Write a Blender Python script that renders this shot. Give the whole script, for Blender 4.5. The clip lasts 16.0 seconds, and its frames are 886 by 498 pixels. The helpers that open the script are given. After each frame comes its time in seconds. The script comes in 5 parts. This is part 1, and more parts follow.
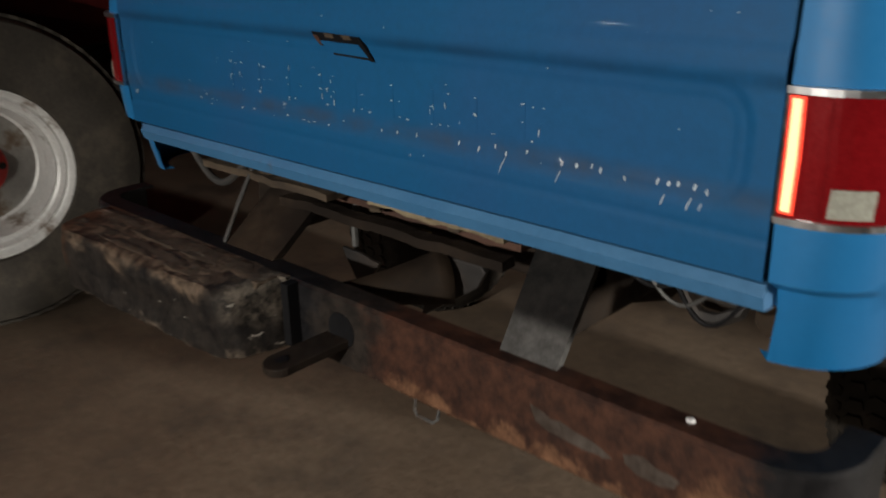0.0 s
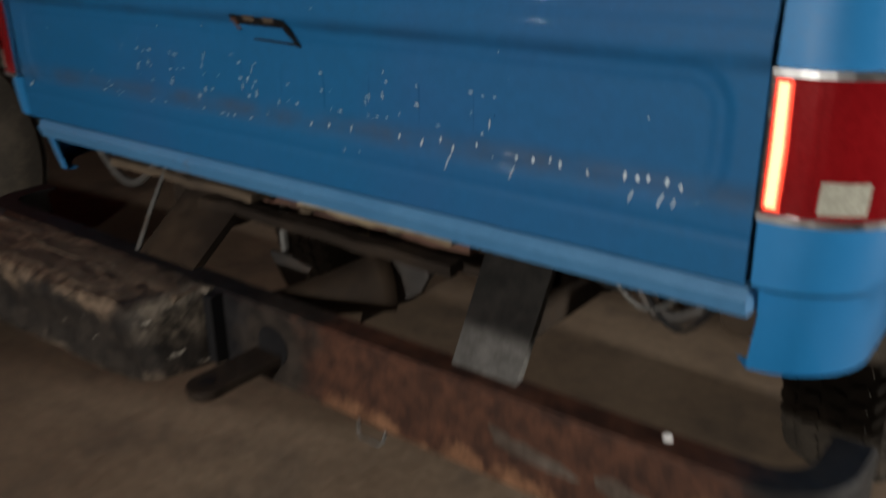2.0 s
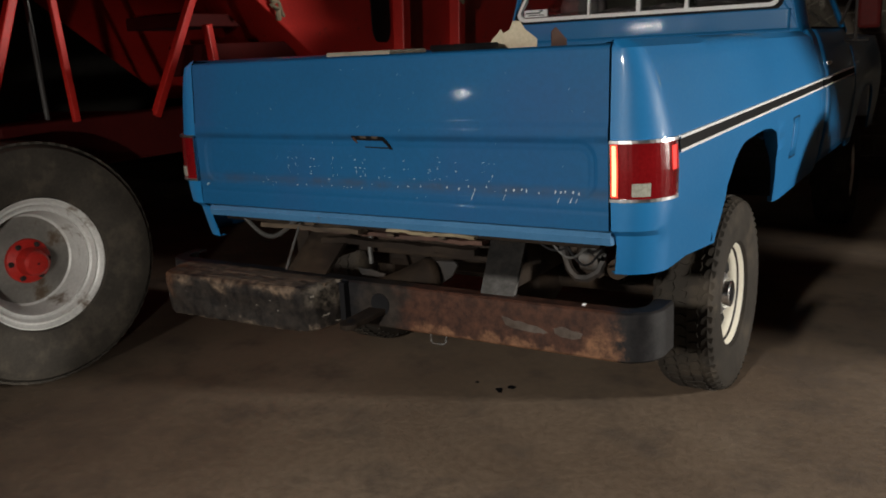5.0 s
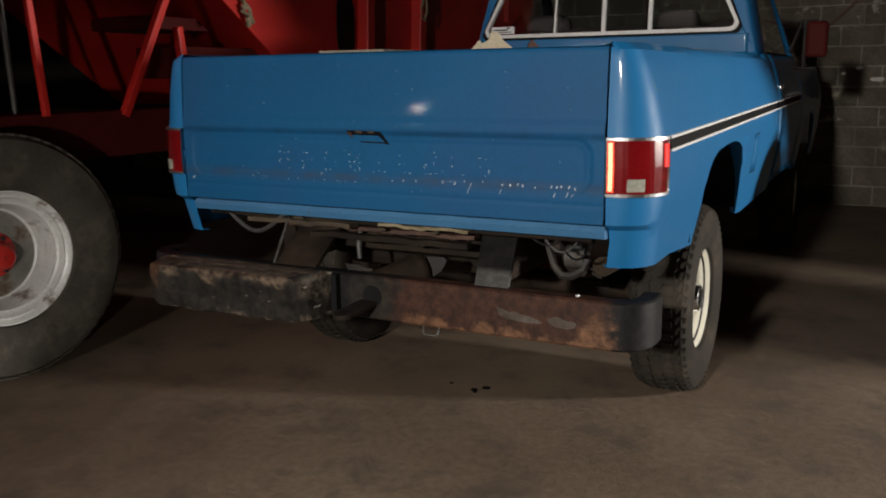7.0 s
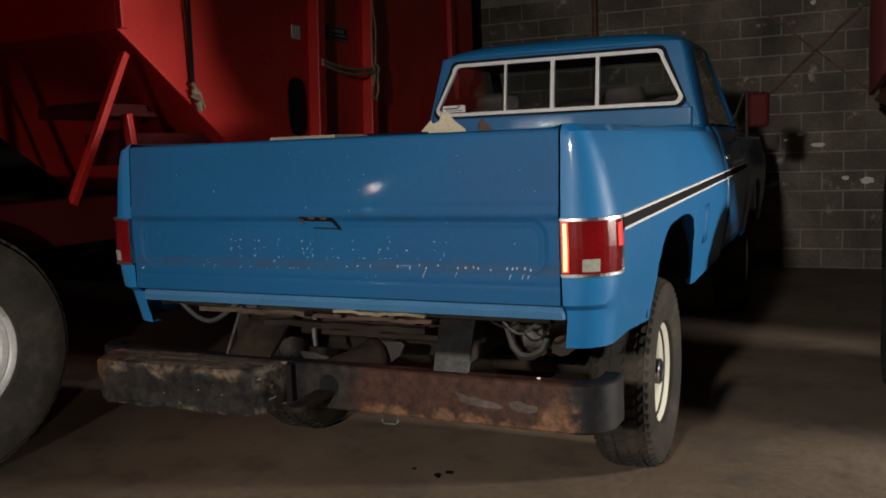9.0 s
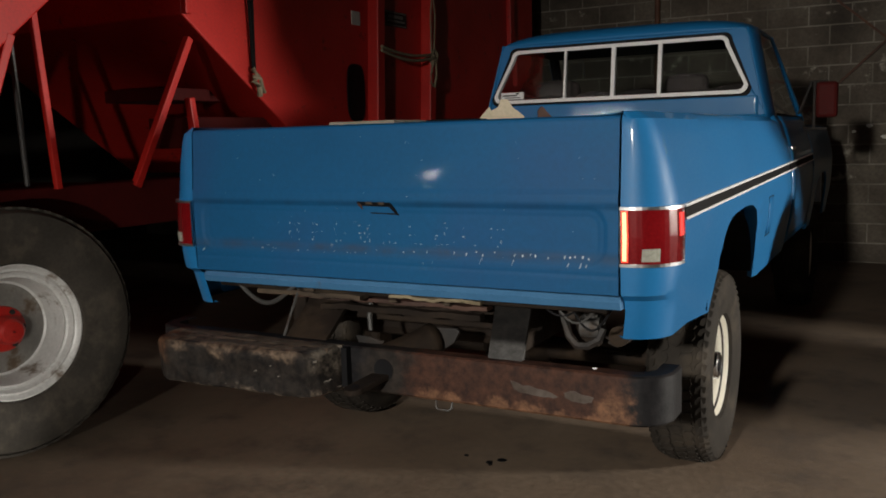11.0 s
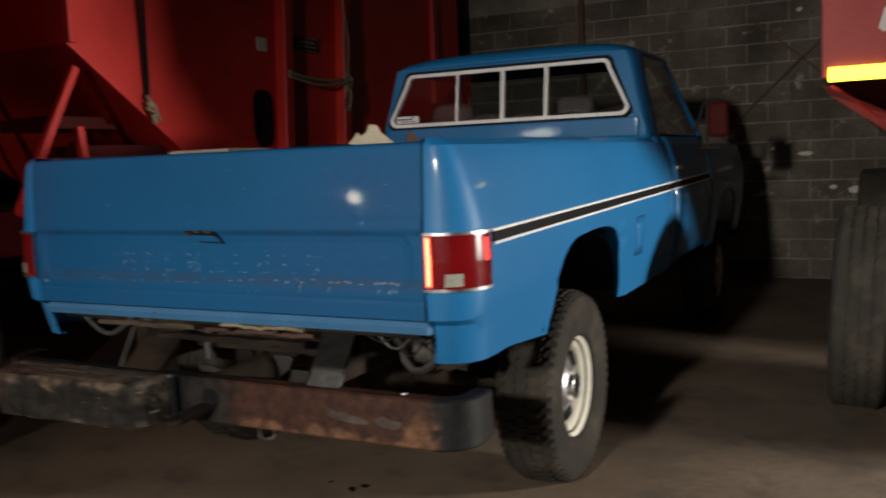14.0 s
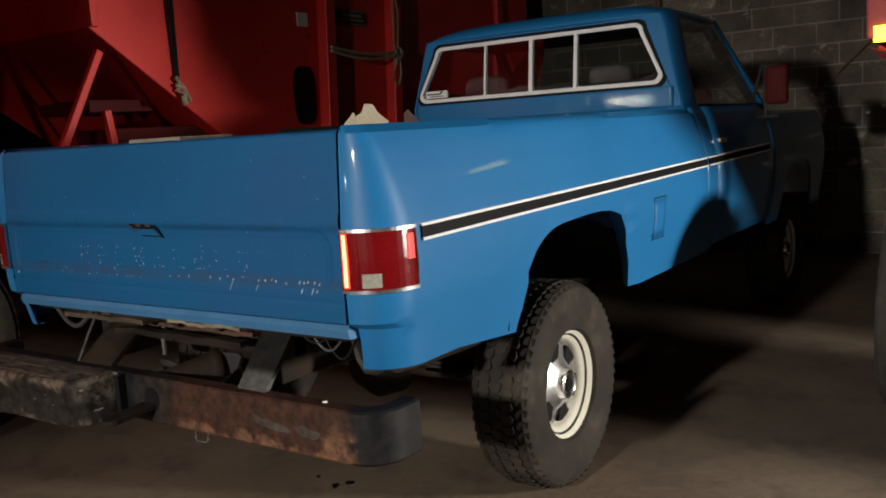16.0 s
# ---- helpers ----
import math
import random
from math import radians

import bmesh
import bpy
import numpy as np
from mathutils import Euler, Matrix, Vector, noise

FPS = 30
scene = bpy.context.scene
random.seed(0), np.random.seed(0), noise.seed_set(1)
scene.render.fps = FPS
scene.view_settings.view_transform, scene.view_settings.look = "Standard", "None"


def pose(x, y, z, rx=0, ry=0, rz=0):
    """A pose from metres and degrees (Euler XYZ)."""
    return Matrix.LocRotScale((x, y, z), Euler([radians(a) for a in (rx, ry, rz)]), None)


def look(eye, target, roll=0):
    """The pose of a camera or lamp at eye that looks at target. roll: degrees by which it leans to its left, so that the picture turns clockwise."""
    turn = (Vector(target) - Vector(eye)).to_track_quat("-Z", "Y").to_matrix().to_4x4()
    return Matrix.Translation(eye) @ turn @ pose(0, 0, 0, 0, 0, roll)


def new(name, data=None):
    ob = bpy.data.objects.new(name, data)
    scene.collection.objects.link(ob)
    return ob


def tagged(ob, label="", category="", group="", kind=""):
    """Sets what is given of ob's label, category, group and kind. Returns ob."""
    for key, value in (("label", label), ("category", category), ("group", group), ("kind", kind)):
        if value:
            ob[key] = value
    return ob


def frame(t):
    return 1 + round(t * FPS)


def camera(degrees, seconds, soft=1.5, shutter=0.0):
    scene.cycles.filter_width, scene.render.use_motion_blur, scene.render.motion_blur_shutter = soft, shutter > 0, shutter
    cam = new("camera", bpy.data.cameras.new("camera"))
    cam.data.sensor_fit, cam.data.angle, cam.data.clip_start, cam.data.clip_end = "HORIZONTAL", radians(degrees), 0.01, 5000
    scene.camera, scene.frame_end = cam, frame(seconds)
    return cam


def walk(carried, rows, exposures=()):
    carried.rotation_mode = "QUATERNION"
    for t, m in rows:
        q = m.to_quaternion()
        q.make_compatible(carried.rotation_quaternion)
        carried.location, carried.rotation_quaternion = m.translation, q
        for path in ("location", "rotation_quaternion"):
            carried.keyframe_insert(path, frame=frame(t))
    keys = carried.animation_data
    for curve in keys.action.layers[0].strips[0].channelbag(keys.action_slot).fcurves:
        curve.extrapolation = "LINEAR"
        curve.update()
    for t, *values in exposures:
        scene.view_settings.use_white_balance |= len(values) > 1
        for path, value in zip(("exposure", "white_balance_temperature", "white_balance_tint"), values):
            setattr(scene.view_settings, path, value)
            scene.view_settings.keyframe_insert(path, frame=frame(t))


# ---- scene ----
cam = camera(54.2, 16.0, soft=1.8, shutter=0.7)
PATH = [
    (0, (1.253, -1.071, 1.352), (-0.031, 0.298, 0.662), -0.8),
    (0.5, (1.077, -0.896, 1.339), (-0.169, 0.5, 0.632), 2.2),
    (1, (1.011, -0.819, 1.325), (-0.217, 0.618, 0.67), 2.7),
    (1.5, (1.016, -0.82, 1.347), (-0.133, 0.693, 0.723), 1.0),
    (2, (1.135, -0.984, 1.33), (-0.009, 0.489, 0.608), -0.7),
    (2.5, (1.334, -1.292, 1.356), (0.169, 0.135, 0.578), -3.3),
    (3, (1.45, -1.64, 1.373), (0.342, -0.119, 0.698), -0.2),
    (3.5, (1.578, -1.896, 1.442), (0.517, -0.261, 0.994), 1.1),
    (4, (1.736, -2.104, 1.449), (0.645, -0.486, 1.009), -2.7),
    (4.2, (1.787, -2.159, 1.474), (0.69, -0.556, 0.997), -3.4),
    (6.3, (1.619, -2.488, 1.365), (0.685, -0.76, 0.985), -1.6),
    (6.5, (1.613, -2.498, 1.362), (0.653, -0.788, 0.968), -0.7),
    (7, (1.606, -2.505, 1.354), (0.691, -0.769, 0.962), -0.7),
    (7.5, (1.602, -2.486, 1.344), (0.717, -0.755, 0.875), -2.4),
    (8, (1.594, -2.465, 1.355), (0.65, -0.764, 0.889), -3.7),
    (8.5, (1.593, -2.457, 1.381), (0.665, -0.731, 0.982), -2.9),
    (9, (1.596, -2.462, 1.391), (0.759, -0.66, 1.158), -2.2),
    (9.5, (1.594, -2.463, 1.384), (0.746, -0.67, 1.132), -1.9),
    (10, (1.589, -2.458, 1.383), (0.707, -0.683, 1.113), -2.0),
    (10.2, (1.586, -2.456, 1.386), (0.67, -0.697, 1.127), -1.8),
    (12.3, (1.583, -2.461, 1.381), (0.625, -0.724, 1.123), -1.5),
    (12.5, (1.594, -2.452, 1.377), (0.699, -0.686, 1.098), -0.7),
    (13, (1.74, -2.418, 1.383), (0.789, -0.672, 1.168), -2.6),
    (13.5, (1.953, -2.337, 1.38), (1.009, -0.595, 1.108), -4.0),
    (14, (2.034, -2.234, 1.39), (1.134, -0.461, 1.178), -2.4),
    (14.5, (2.069, -2.024, 1.387), (1.378, -0.167, 1.112), 3.1),
    (15, (2.204, -1.879, 1.398), (1.296, -0.126, 1.081), -2.1),
    (15.5, (2.355, -1.758, 1.414), (1.257, -0.11, 1.137), -2.3),
    (16, (2.393, -1.754, 1.419), (1.26, -0.128, 1.146), -3.6),
]
walk(cam, [(t, look(eye, target, roll)) for t, eye, target, roll in PATH],
     exposures=[(0, 0.0), (0.5, 0.16), (1, 0.16), (1.5, 0.26), (2, 0.1), (2.5, 0.0), (3.5, 0.0), (13, 0.0), (14.5, 0.04), (16, 0.1)])

# ---- light ----
world = bpy.data.worlds.new("world")
scene.world = world
world.use_nodes = True
world.node_tree.nodes["Background"].inputs[0].default_value = (0.9, 0.85, 0.8, 1)
world.node_tree.nodes["Background"].inputs[1].default_value = 0.18


def lamp(name, eye, target, watts, size, angle=120, blend=0.6, colour=(1, 0.945, 0.85)):
    data = bpy.data.lights.new(name, "SPOT")
    data.energy, data.shadow_soft_size, data.color = watts, size, colour
    data.spot_size, data.spot_blend = radians(angle), blend
    ob = new(name, data)
    ob.matrix_world = look(eye, target)
    return ob


lamp("work_light", (0.86, -6.2, 2.40), (0.98, 1.7, 0.46), 1400, 0.12, 55, 1.0)
lamp("barn_light", (-2.6, -5.0, 1.65), (0.6, 1.2, 0.9), 42, 0.045, 58, 0.8)
lamp("yard_light", (7.0, 2.6, 1.32), (0.6, 1.5, 1.05), 1980, 0.27, 55, 0.38)
# added fill aimed at the grain wagon's near wheel, no known lamp
lamp("wheel_fill", (2.5, -5.2, 0.95), (-2.35, 0.25, 0.60), 460, 0.06, 21, 0.8)

# ---- materials ----


def nodes_of(name):
    m = bpy.data.materials.new(name)
    m.use_nodes = True
    return m, m.node_tree.nodes, m.node_tree.links, m.node_tree.nodes["Principled BSDF"]


def surface(name, cols, scale=3.0, fine=40.0, rough=(0.4, 0.6), metal=0.0, bump=0.1, coat=0.0, wear=None, grain=0.25,
            stretch=(1, 1, 1), wear_scale=6.0, wear_at=0.62, wear_soft=0.06, per_piece=0.0, depth=0.004, shine=0.5, placed=False, coat_rough=0.08):
    """Two scales of noise for the colour, a third for worn or stained places, relief from the fine one."""
    m, n, l, p = nodes_of(name)
    co = n.new("ShaderNodeTexCoord")
    mp = n.new("ShaderNodeMapping")
    mp.inputs["Scale"].default_value = stretch
    here = n.new("ShaderNodeNewGeometry")
    l.new(here.outputs["Position"] if placed else co.outputs["Object"], mp.inputs[0])
    big, small = n.new("ShaderNodeTexNoise"), n.new("ShaderNodeTexNoise")
    big.inputs["Scale"].default_value, big.inputs["Detail"].default_value = scale, 6
    small.inputs["Scale"].default_value, small.inputs["Detail"].default_value = fine, 8
    small.inputs["Roughness"].default_value = 0.7
    for t in (big, small):
        l.new(mp.outputs[0], t.inputs["Vector"])
    ramp = n.new("ShaderNodeValToRGB")
    el = ramp.color_ramp.elements
    while len(el) < len(cols):
        el.new(0.5)
    for k, c in enumerate(cols):
        el[k].position = 0.3 + 0.4 * k / max(1, len(cols) - 1)
        el[k].color = (*c, 1)
    l.new(big.outputs["Fac"], ramp.inputs[0])
    vary = n.new("ShaderNodeMapRange")
    vary.inputs[1].default_value, vary.inputs[2].default_value = 0.25, 0.75
    vary.inputs[3].default_value, vary.inputs[4].default_value = 1 - grain, 1 + grain
    l.new(small.outputs["Fac"], vary.inputs[0])
    mul = n.new("ShaderNodeVectorMath")
    mul.operation = "SCALE"
    l.new(ramp.outputs[0], mul.inputs[0])
    l.new(vary.outputs[0], mul.inputs["Scale"])
    out = mul.outputs[0]
    if per_piece:
        info = n.new("ShaderNodeObjectInfo")
        pr = n.new("ShaderNodeMapRange")
        pr.inputs[3].default_value, pr.inputs[4].default_value = 1 - per_piece, 1 + per_piece
        l.new(info.outputs["Random"], pr.inputs[0])
        m2 = n.new("ShaderNodeVectorMath")
        m2.operation = "SCALE"
        l.new(out, m2.inputs[0])
        l.new(pr.outputs[0], m2.inputs["Scale"])
        out = m2.outputs[0]
    if wear:
        wn = n.new("ShaderNodeTexNoise")
        wn.inputs["Scale"].default_value, wn.inputs["Detail"].default_value = wear_scale, 10
        wn.inputs["Roughness"].default_value = 0.65
        l.new(mp.outputs[0], wn.inputs["Vector"])
        wr = n.new("ShaderNodeMapRange")
        wr.interpolation_type = "SMOOTHSTEP"
        wr.inputs[1].default_value, wr.inputs[2].default_value = wear_at - wear_soft, wear_at + wear_soft
        l.new(wn.outputs["Fac"], wr.inputs[0])
        mx = n.new("ShaderNodeMix")
        mx.data_type = "RGBA"
        l.new(wr.outputs[0], mx.inputs[0])
        l.new(out, mx.inputs[6])
        mx.inputs[7].default_value = (*wear, 1)
        out = mx.outputs[2]
    l.new(out, p.inputs["Base Color"])
    rr = n.new("ShaderNodeMapRange")
    rr.inputs[1].default_value, rr.inputs[2].default_value = 0.3, 0.7
    rr.inputs[3].default_value, rr.inputs[4].default_value = rough
    l.new(small.outputs["Fac"], rr.inputs[0])
    l.new(rr.outputs[0], p.inputs["Roughness"])
    p.inputs["Metallic"].default_value = metal
    p.inputs["Specular IOR Level"].default_value = shine
    p.inputs["Coat Weight"].default_value = coat
    p.inputs["Coat Roughness"].default_value = coat_rough
    if bump:
        b = n.new("ShaderNodeBump")
        b.inputs["Strength"].default_value, b.inputs["Distance"].default_value = bump, depth
        l.new(small.outputs["Fac"], b.inputs["Height"])
        l.new(b.outputs[0], p.inputs["Normal"])
    return m


def glass(name, colour=(0.9, 0.95, 0.95), rough=0.0):
    m, n, l, p = nodes_of(name)
    p.inputs["Base Color"].default_value = (*colour, 1)
    p.inputs["Transmission Weight"].default_value = 1
    p.inputs["Roughness"].default_value = rough
    p.inputs["IOR"].default_value = 1.45
    return m


def glow(name, colour, strength):
    m, n, l, p = nodes_of(name)
    p.inputs["Base Color"].default_value = (*colour, 1)
    p.inputs["Emission Color"].default_value = (*colour, 1)
    p.inputs["Emission Strength"].default_value = strength
    return m


BLUE = surface("blue_paint", [(0.009, 0.132, 0.33), (0.012, 0.152, 0.372)], 1.2, 90, (0.42, 0.55), 0, 0.03, 0.38, grain=0.06, shine=0.3, coat_rough=0.05)
POLISHED = surface("polished_blue_paint", [(0.009, 0.132, 0.33), (0.012, 0.152, 0.372)], 1.2, 90, (0.42, 0.55), 0, 0.02, 1.0, grain=0.06, shine=0.3, coat_rough=0.11)
# tailgate blue: body blue cut to about half, with dusty variation and chips
GATE = surface("dark_dusty_blue_paint", [(0.004, 0.067, 0.172), (0.006, 0.079, 0.200), (0.017, 0.068, 0.182)], 1.0, 60, (0.50, 0.64), 0, 0.05, 0.07, grain=0.12, shine=0.18, coat_rough=0.06,
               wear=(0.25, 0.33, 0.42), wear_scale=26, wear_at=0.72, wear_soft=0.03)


def ragged_band(m, z, half, colour, strength):
    """A ragged line of another colour at one height of a painted panel."""
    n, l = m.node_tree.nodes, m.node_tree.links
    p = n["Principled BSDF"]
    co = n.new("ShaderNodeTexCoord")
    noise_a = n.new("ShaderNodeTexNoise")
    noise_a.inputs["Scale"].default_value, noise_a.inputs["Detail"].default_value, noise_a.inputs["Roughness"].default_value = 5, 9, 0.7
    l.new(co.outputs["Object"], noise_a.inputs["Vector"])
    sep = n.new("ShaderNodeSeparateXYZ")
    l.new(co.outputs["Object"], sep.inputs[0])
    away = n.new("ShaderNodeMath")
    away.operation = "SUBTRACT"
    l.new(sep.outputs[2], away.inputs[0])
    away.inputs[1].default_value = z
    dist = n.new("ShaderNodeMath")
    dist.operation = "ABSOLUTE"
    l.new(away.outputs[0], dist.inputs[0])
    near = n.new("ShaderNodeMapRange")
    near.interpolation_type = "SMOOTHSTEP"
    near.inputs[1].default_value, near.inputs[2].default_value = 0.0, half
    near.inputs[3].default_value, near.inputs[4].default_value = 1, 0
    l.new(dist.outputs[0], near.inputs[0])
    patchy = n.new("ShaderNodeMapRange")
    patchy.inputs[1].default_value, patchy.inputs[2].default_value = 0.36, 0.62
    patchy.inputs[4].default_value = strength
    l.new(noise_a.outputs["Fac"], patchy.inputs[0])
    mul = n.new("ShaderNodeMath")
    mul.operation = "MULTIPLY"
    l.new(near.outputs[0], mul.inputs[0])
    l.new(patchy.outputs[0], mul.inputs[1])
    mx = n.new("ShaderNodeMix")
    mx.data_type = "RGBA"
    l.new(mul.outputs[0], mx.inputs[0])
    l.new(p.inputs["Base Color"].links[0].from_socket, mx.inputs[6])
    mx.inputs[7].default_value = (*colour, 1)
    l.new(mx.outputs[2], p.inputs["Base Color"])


# grime along the scuffed row
ragged_band(GATE, 1.012, 0.030, (0.035, 0.052, 0.085), 0.75)
# darker line along the upper crease
ragged_band(GATE, 1.170, 0.020, (0.010, 0.045, 0.105), 0.7)
# light on the upturned sill is put into its paler blue, stains on top
SILL = surface("lightened_sill_blue", [(0.035, 0.135, 0.28), (0.05, 0.16, 0.31)], 4, 60, (0.4, 0.6), 0, 0.05, 0.1, grain=0.15, wear=(0.08, 0.07, 0.06), wear_scale=5, wear_at=0.66)
BLACK = surface("black_vinyl", [(0.004, 0.004, 0.005), (0.008, 0.008, 0.009)], 6, 80, (0.55, 0.75), grain=0.2, shine=0.15)
WHITE_TRIM = surface("white_trim", [(0.72, 0.72, 0.73), (0.82, 0.82, 0.82)], 8, 80, (0.35, 0.5), grain=0.1)
CHROME = surface("chrome", [(0.62, 0.62, 0.63), (0.75, 0.75, 0.76)], 8, 70, (0.10, 0.25), 1.0, 0.02, grain=0.08)
ALU = surface("dull_aluminium", [(0.42, 0.42, 0.43), (0.55, 0.55, 0.56)], 5, 60, (0.28, 0.45), 1.0, 0.05, grain=0.15)
CREAM = surface("cream_rim_paint", [(0.74, 0.70, 0.58), (0.84, 0.81, 0.70)], 6, 60, (0.3, 0.5), grain=0.08, wear=(0.25, 0.2, 0.14), wear_scale=18, wear_at=0.72)
RUBBER = surface("tyre_rubber", [(0.020, 0.017, 0.014), (0.036, 0.031, 0.026)], 5, 70, (0.7, 0.9), 0, 0.3, grain=0.3, wear=(0.058, 0.047, 0.036), wear_scale=7, wear_at=0.6, wear_soft=0.12, shine=0.2)
FARMRUBBER = surface("dusty_tyre_rubber", [(0.036, 0.032, 0.027), (0.062, 0.054, 0.045)], 5, 70, (0.7, 0.9), 0, 0.25, grain=0.3, wear=(0.090, 0.076, 0.060), wear_scale=7, wear_at=0.58, wear_soft=0.12, shine=0.25)
RUST = surface("rusty_steel", [(0.045, 0.022, 0.015), (0.10, 0.042, 0.024), (0.15, 0.07, 0.04)], 5, 60, (0.55, 0.8), 0.1, 0.3, grain=0.35, wear=(0.27, 0.2, 0.16), wear_scale=7, wear_at=0.69, wear_soft=0.03)
OLDSTEEL = surface("old_black_steel", [(0.014, 0.014, 0.015), (0.026, 0.023, 0.022), (0.05, 0.036, 0.028)], 6, 55, (0.5, 0.75), 0.2, 0.3, grain=0.35, wear=(0.11, 0.10, 0.09), wear_scale=14, wear_at=0.68)
RUSTDARK = surface("dark_brown_rust", [(0.032, 0.016, 0.012), (0.06, 0.027, 0.018), (0.095, 0.045, 0.028)], 6, 60, (0.5, 0.75), 0.1, 0.3, grain=0.35, wear=(0.13, 0.075, 0.05), wear_scale=9, wear_at=0.64, wear_soft=0.08)
BARE = surface("bare_grey_metal", [(0.075, 0.056, 0.046), (0.13, 0.108, 0.094)], 12, 80, (0.35, 0.6), 0.6, 0.2, grain=0.25)
STEPTOP = surface("worn_step_pad", [(0.026, 0.018, 0.012), (0.065, 0.044, 0.028), (0.115, 0.079, 0.051)], 5, 45, (0.65, 0.9), 0, 0.5, grain=0.4, stretch=(1, 5, 1), wear=(0.28, 0.22, 0.16), wear_scale=8, wear_at=0.66)
GREYSTEEL = surface("grey_plate", [(0.045, 0.045, 0.044), (0.10, 0.097, 0.094)], 4, 60, (0.45, 0.7), 0.3, 0.15, grain=0.25, wear=(0.06, 0.045, 0.035), wear_scale=8, wear_at=0.6)
UNDER = surface("dark_underbody", [(0.007, 0.005, 0.004), (0.017, 0.012, 0.009), (0.034, 0.023, 0.015)], 5, 50, (0.6, 0.9), 0, 0.35, grain=0.35, shine=0.15)
DUSTY = surface("dusty_wood_and_dirt", [(0.03, 0.02, 0.013), (0.09, 0.064, 0.04)], 7, 50, (0.7, 0.95), 0, 0.4, grain=0.4, stretch=(1, 4, 4))
RED = surface("red_wagon_paint", [(0.45, 0.014, 0.011), (0.60, 0.026, 0.018)], 2.0, 60, (0.35, 0.6), 0, 0.12, 0.1, grain=0.22, wear=(0.16, 0.02, 0.015), wear_scale=9, wear_at=0.66)
PINKRED = surface("faded_red_wagon_paint", [(0.35, 0.056, 0.054), (0.45, 0.092, 0.086)], 2.5, 60, (0.5, 0.7), 0, 0.08, 0.0, grain=0.15, shine=0.25)
GREEN = surface("green_running_gear", [(0.010, 0.085, 0.036), (0.018, 0.125, 0.055)], 4, 60, (0.4, 0.6), 0, 0.1, 0.1, grain=0.2, wear=(0.04, 0.05, 0.03), wear_scale=8, wear_at=0.62)
SILVER = surface("silver_wheel_paint", [(0.66, 0.66, 0.65), (0.78, 0.78, 0.77)], 4, 60, (0.3, 0.5), 0.15, 0.1, grain=0.15, wear=(0.22, 0.17, 0.13), wear_scale=6, wear_at=0.64)
DISC = surface("dull_wheel_disc", [(0.16, 0.15, 0.14), (0.27, 0.26, 0.24)], 5, 60, (0.5, 0.7), 0.1, 0.15, grain=0.2, wear=(0.13, 0.09, 0.06), wear_scale=6, wear_at=0.6)
BLOCK = surface("concrete_block", [(0.048, 0.039, 0.030), (0.098, 0.081, 0.063), (0.165, 0.142, 0.112)], 1.5, 34, (0.8, 0.95), 0, 0.6, grain=0.40, per_piece=0.22, wear=(0.40, 0.37, 0.31), wear_scale=5, wear_at=0.655, wear_soft=0.06, placed=True)
MORTAR = surface("mortar", [(0.14, 0.124, 0.10), (0.29, 0.265, 0.225)], 3, 60, (0.85, 0.95), 0, 0.5, grain=0.3)
CONCRETE = surface("dirty_concrete_floor", [(0.130, 0.089, 0.060), (0.177, 0.127, 0.088), (0.214, 0.160, 0.114)], 1.1, 28, (0.6, 0.9), 0, 0.35, grain=0.26, wear=(0.108, 0.080, 0.060), wear_scale=2.9, wear_at=0.58, wear_soft=0.12, depth=0.006)
SHED = surface("dark_shed_boards", [(0.03, 0.026, 0.022), (0.055, 0.048, 0.04)], 2, 30, (0.7, 0.9), 0, 0.3, grain=0.3)
LENS = surface("red_lens", [(0.12, 0.003, 0.005), (0.20, 0.006, 0.008)], 5, 120, (0.12, 0.22), 0, 0.08, 0.6, grain=0.25)
REVERSE = surface("clear_reverse_lens", [(0.27, 0.27, 0.23), (0.36, 0.36, 0.31)], 9, 90, (0.2, 0.35), 0, 0.1, 0.3, grain=0.15)
# tail light reflectors: the light they throw back is put in as emission
GLOWRED = glow("glowing_red_reflector", (1.0, 0.06, 0.025), 1.2)
GLOWCORE = glow("glowing_reflector_core", (1.0, 0.50, 0.24), 1.7)
GLOWSIDE = glow("glowing_side_reflector", (1.0, 0.02, 0.015), 0.35)
# not a lamp: the reflector's returned light is given as its own glow
AMBER = glow("glowing_amber_reflector", (1.0, 0.92, 0.06), 3.2)
PANE = glass("window_glass", (0.75, 0.8, 0.8))
PAPER = surface("white_plaster", [(0.55, 0.54, 0.5), (0.66, 0.65, 0.6)], 9, 60, (0.7, 0.9), 0, 0.3, grain=0.2)
BOARD = surface("cream_board", [(0.42, 0.36, 0.26), (0.55, 0.48, 0.36)], 6, 60, (0.6, 0.8), 0, 0.2, grain=0.2)
GREYBOARD = surface("weathered_board", [(0.16, 0.14, 0.11), (0.26, 0.23, 0.19)], 5, 50, (0.7, 0.9), 0, 0.3, grain=0.3, stretch=(1, 6, 1))
TAN = surface("yellow_plastic", [(0.50, 0.42, 0.16), (0.60, 0.52, 0.22)], 9, 60, (0.5, 0.7), 0, 0.1, grain=0.15)
STRAW = surface("pale_dusty_wood", [(0.11, 0.085, 0.05), (0.24, 0.195, 0.125)], 14, 70, (0.7, 0.9), 0, 0.4, grain=0.35, stretch=(1, 5, 5))
ROPE = surface("rope_fibre", [(0.2, 0.16, 0.1), (0.3, 0.25, 0.17)], 20, 120, (0.8, 0.95), 0, 0.4, grain=0.3)
# wagon red darkened: shade underneath, and the mirror's reflection, are in the colour
DARKRED = surface("darkened_red_paint", [(0.045, 0.004, 0.004), (0.075, 0.007, 0.006)], 3, 50, (0.55, 0.8), 0, 0.2, grain=0.3, shine=0.15)
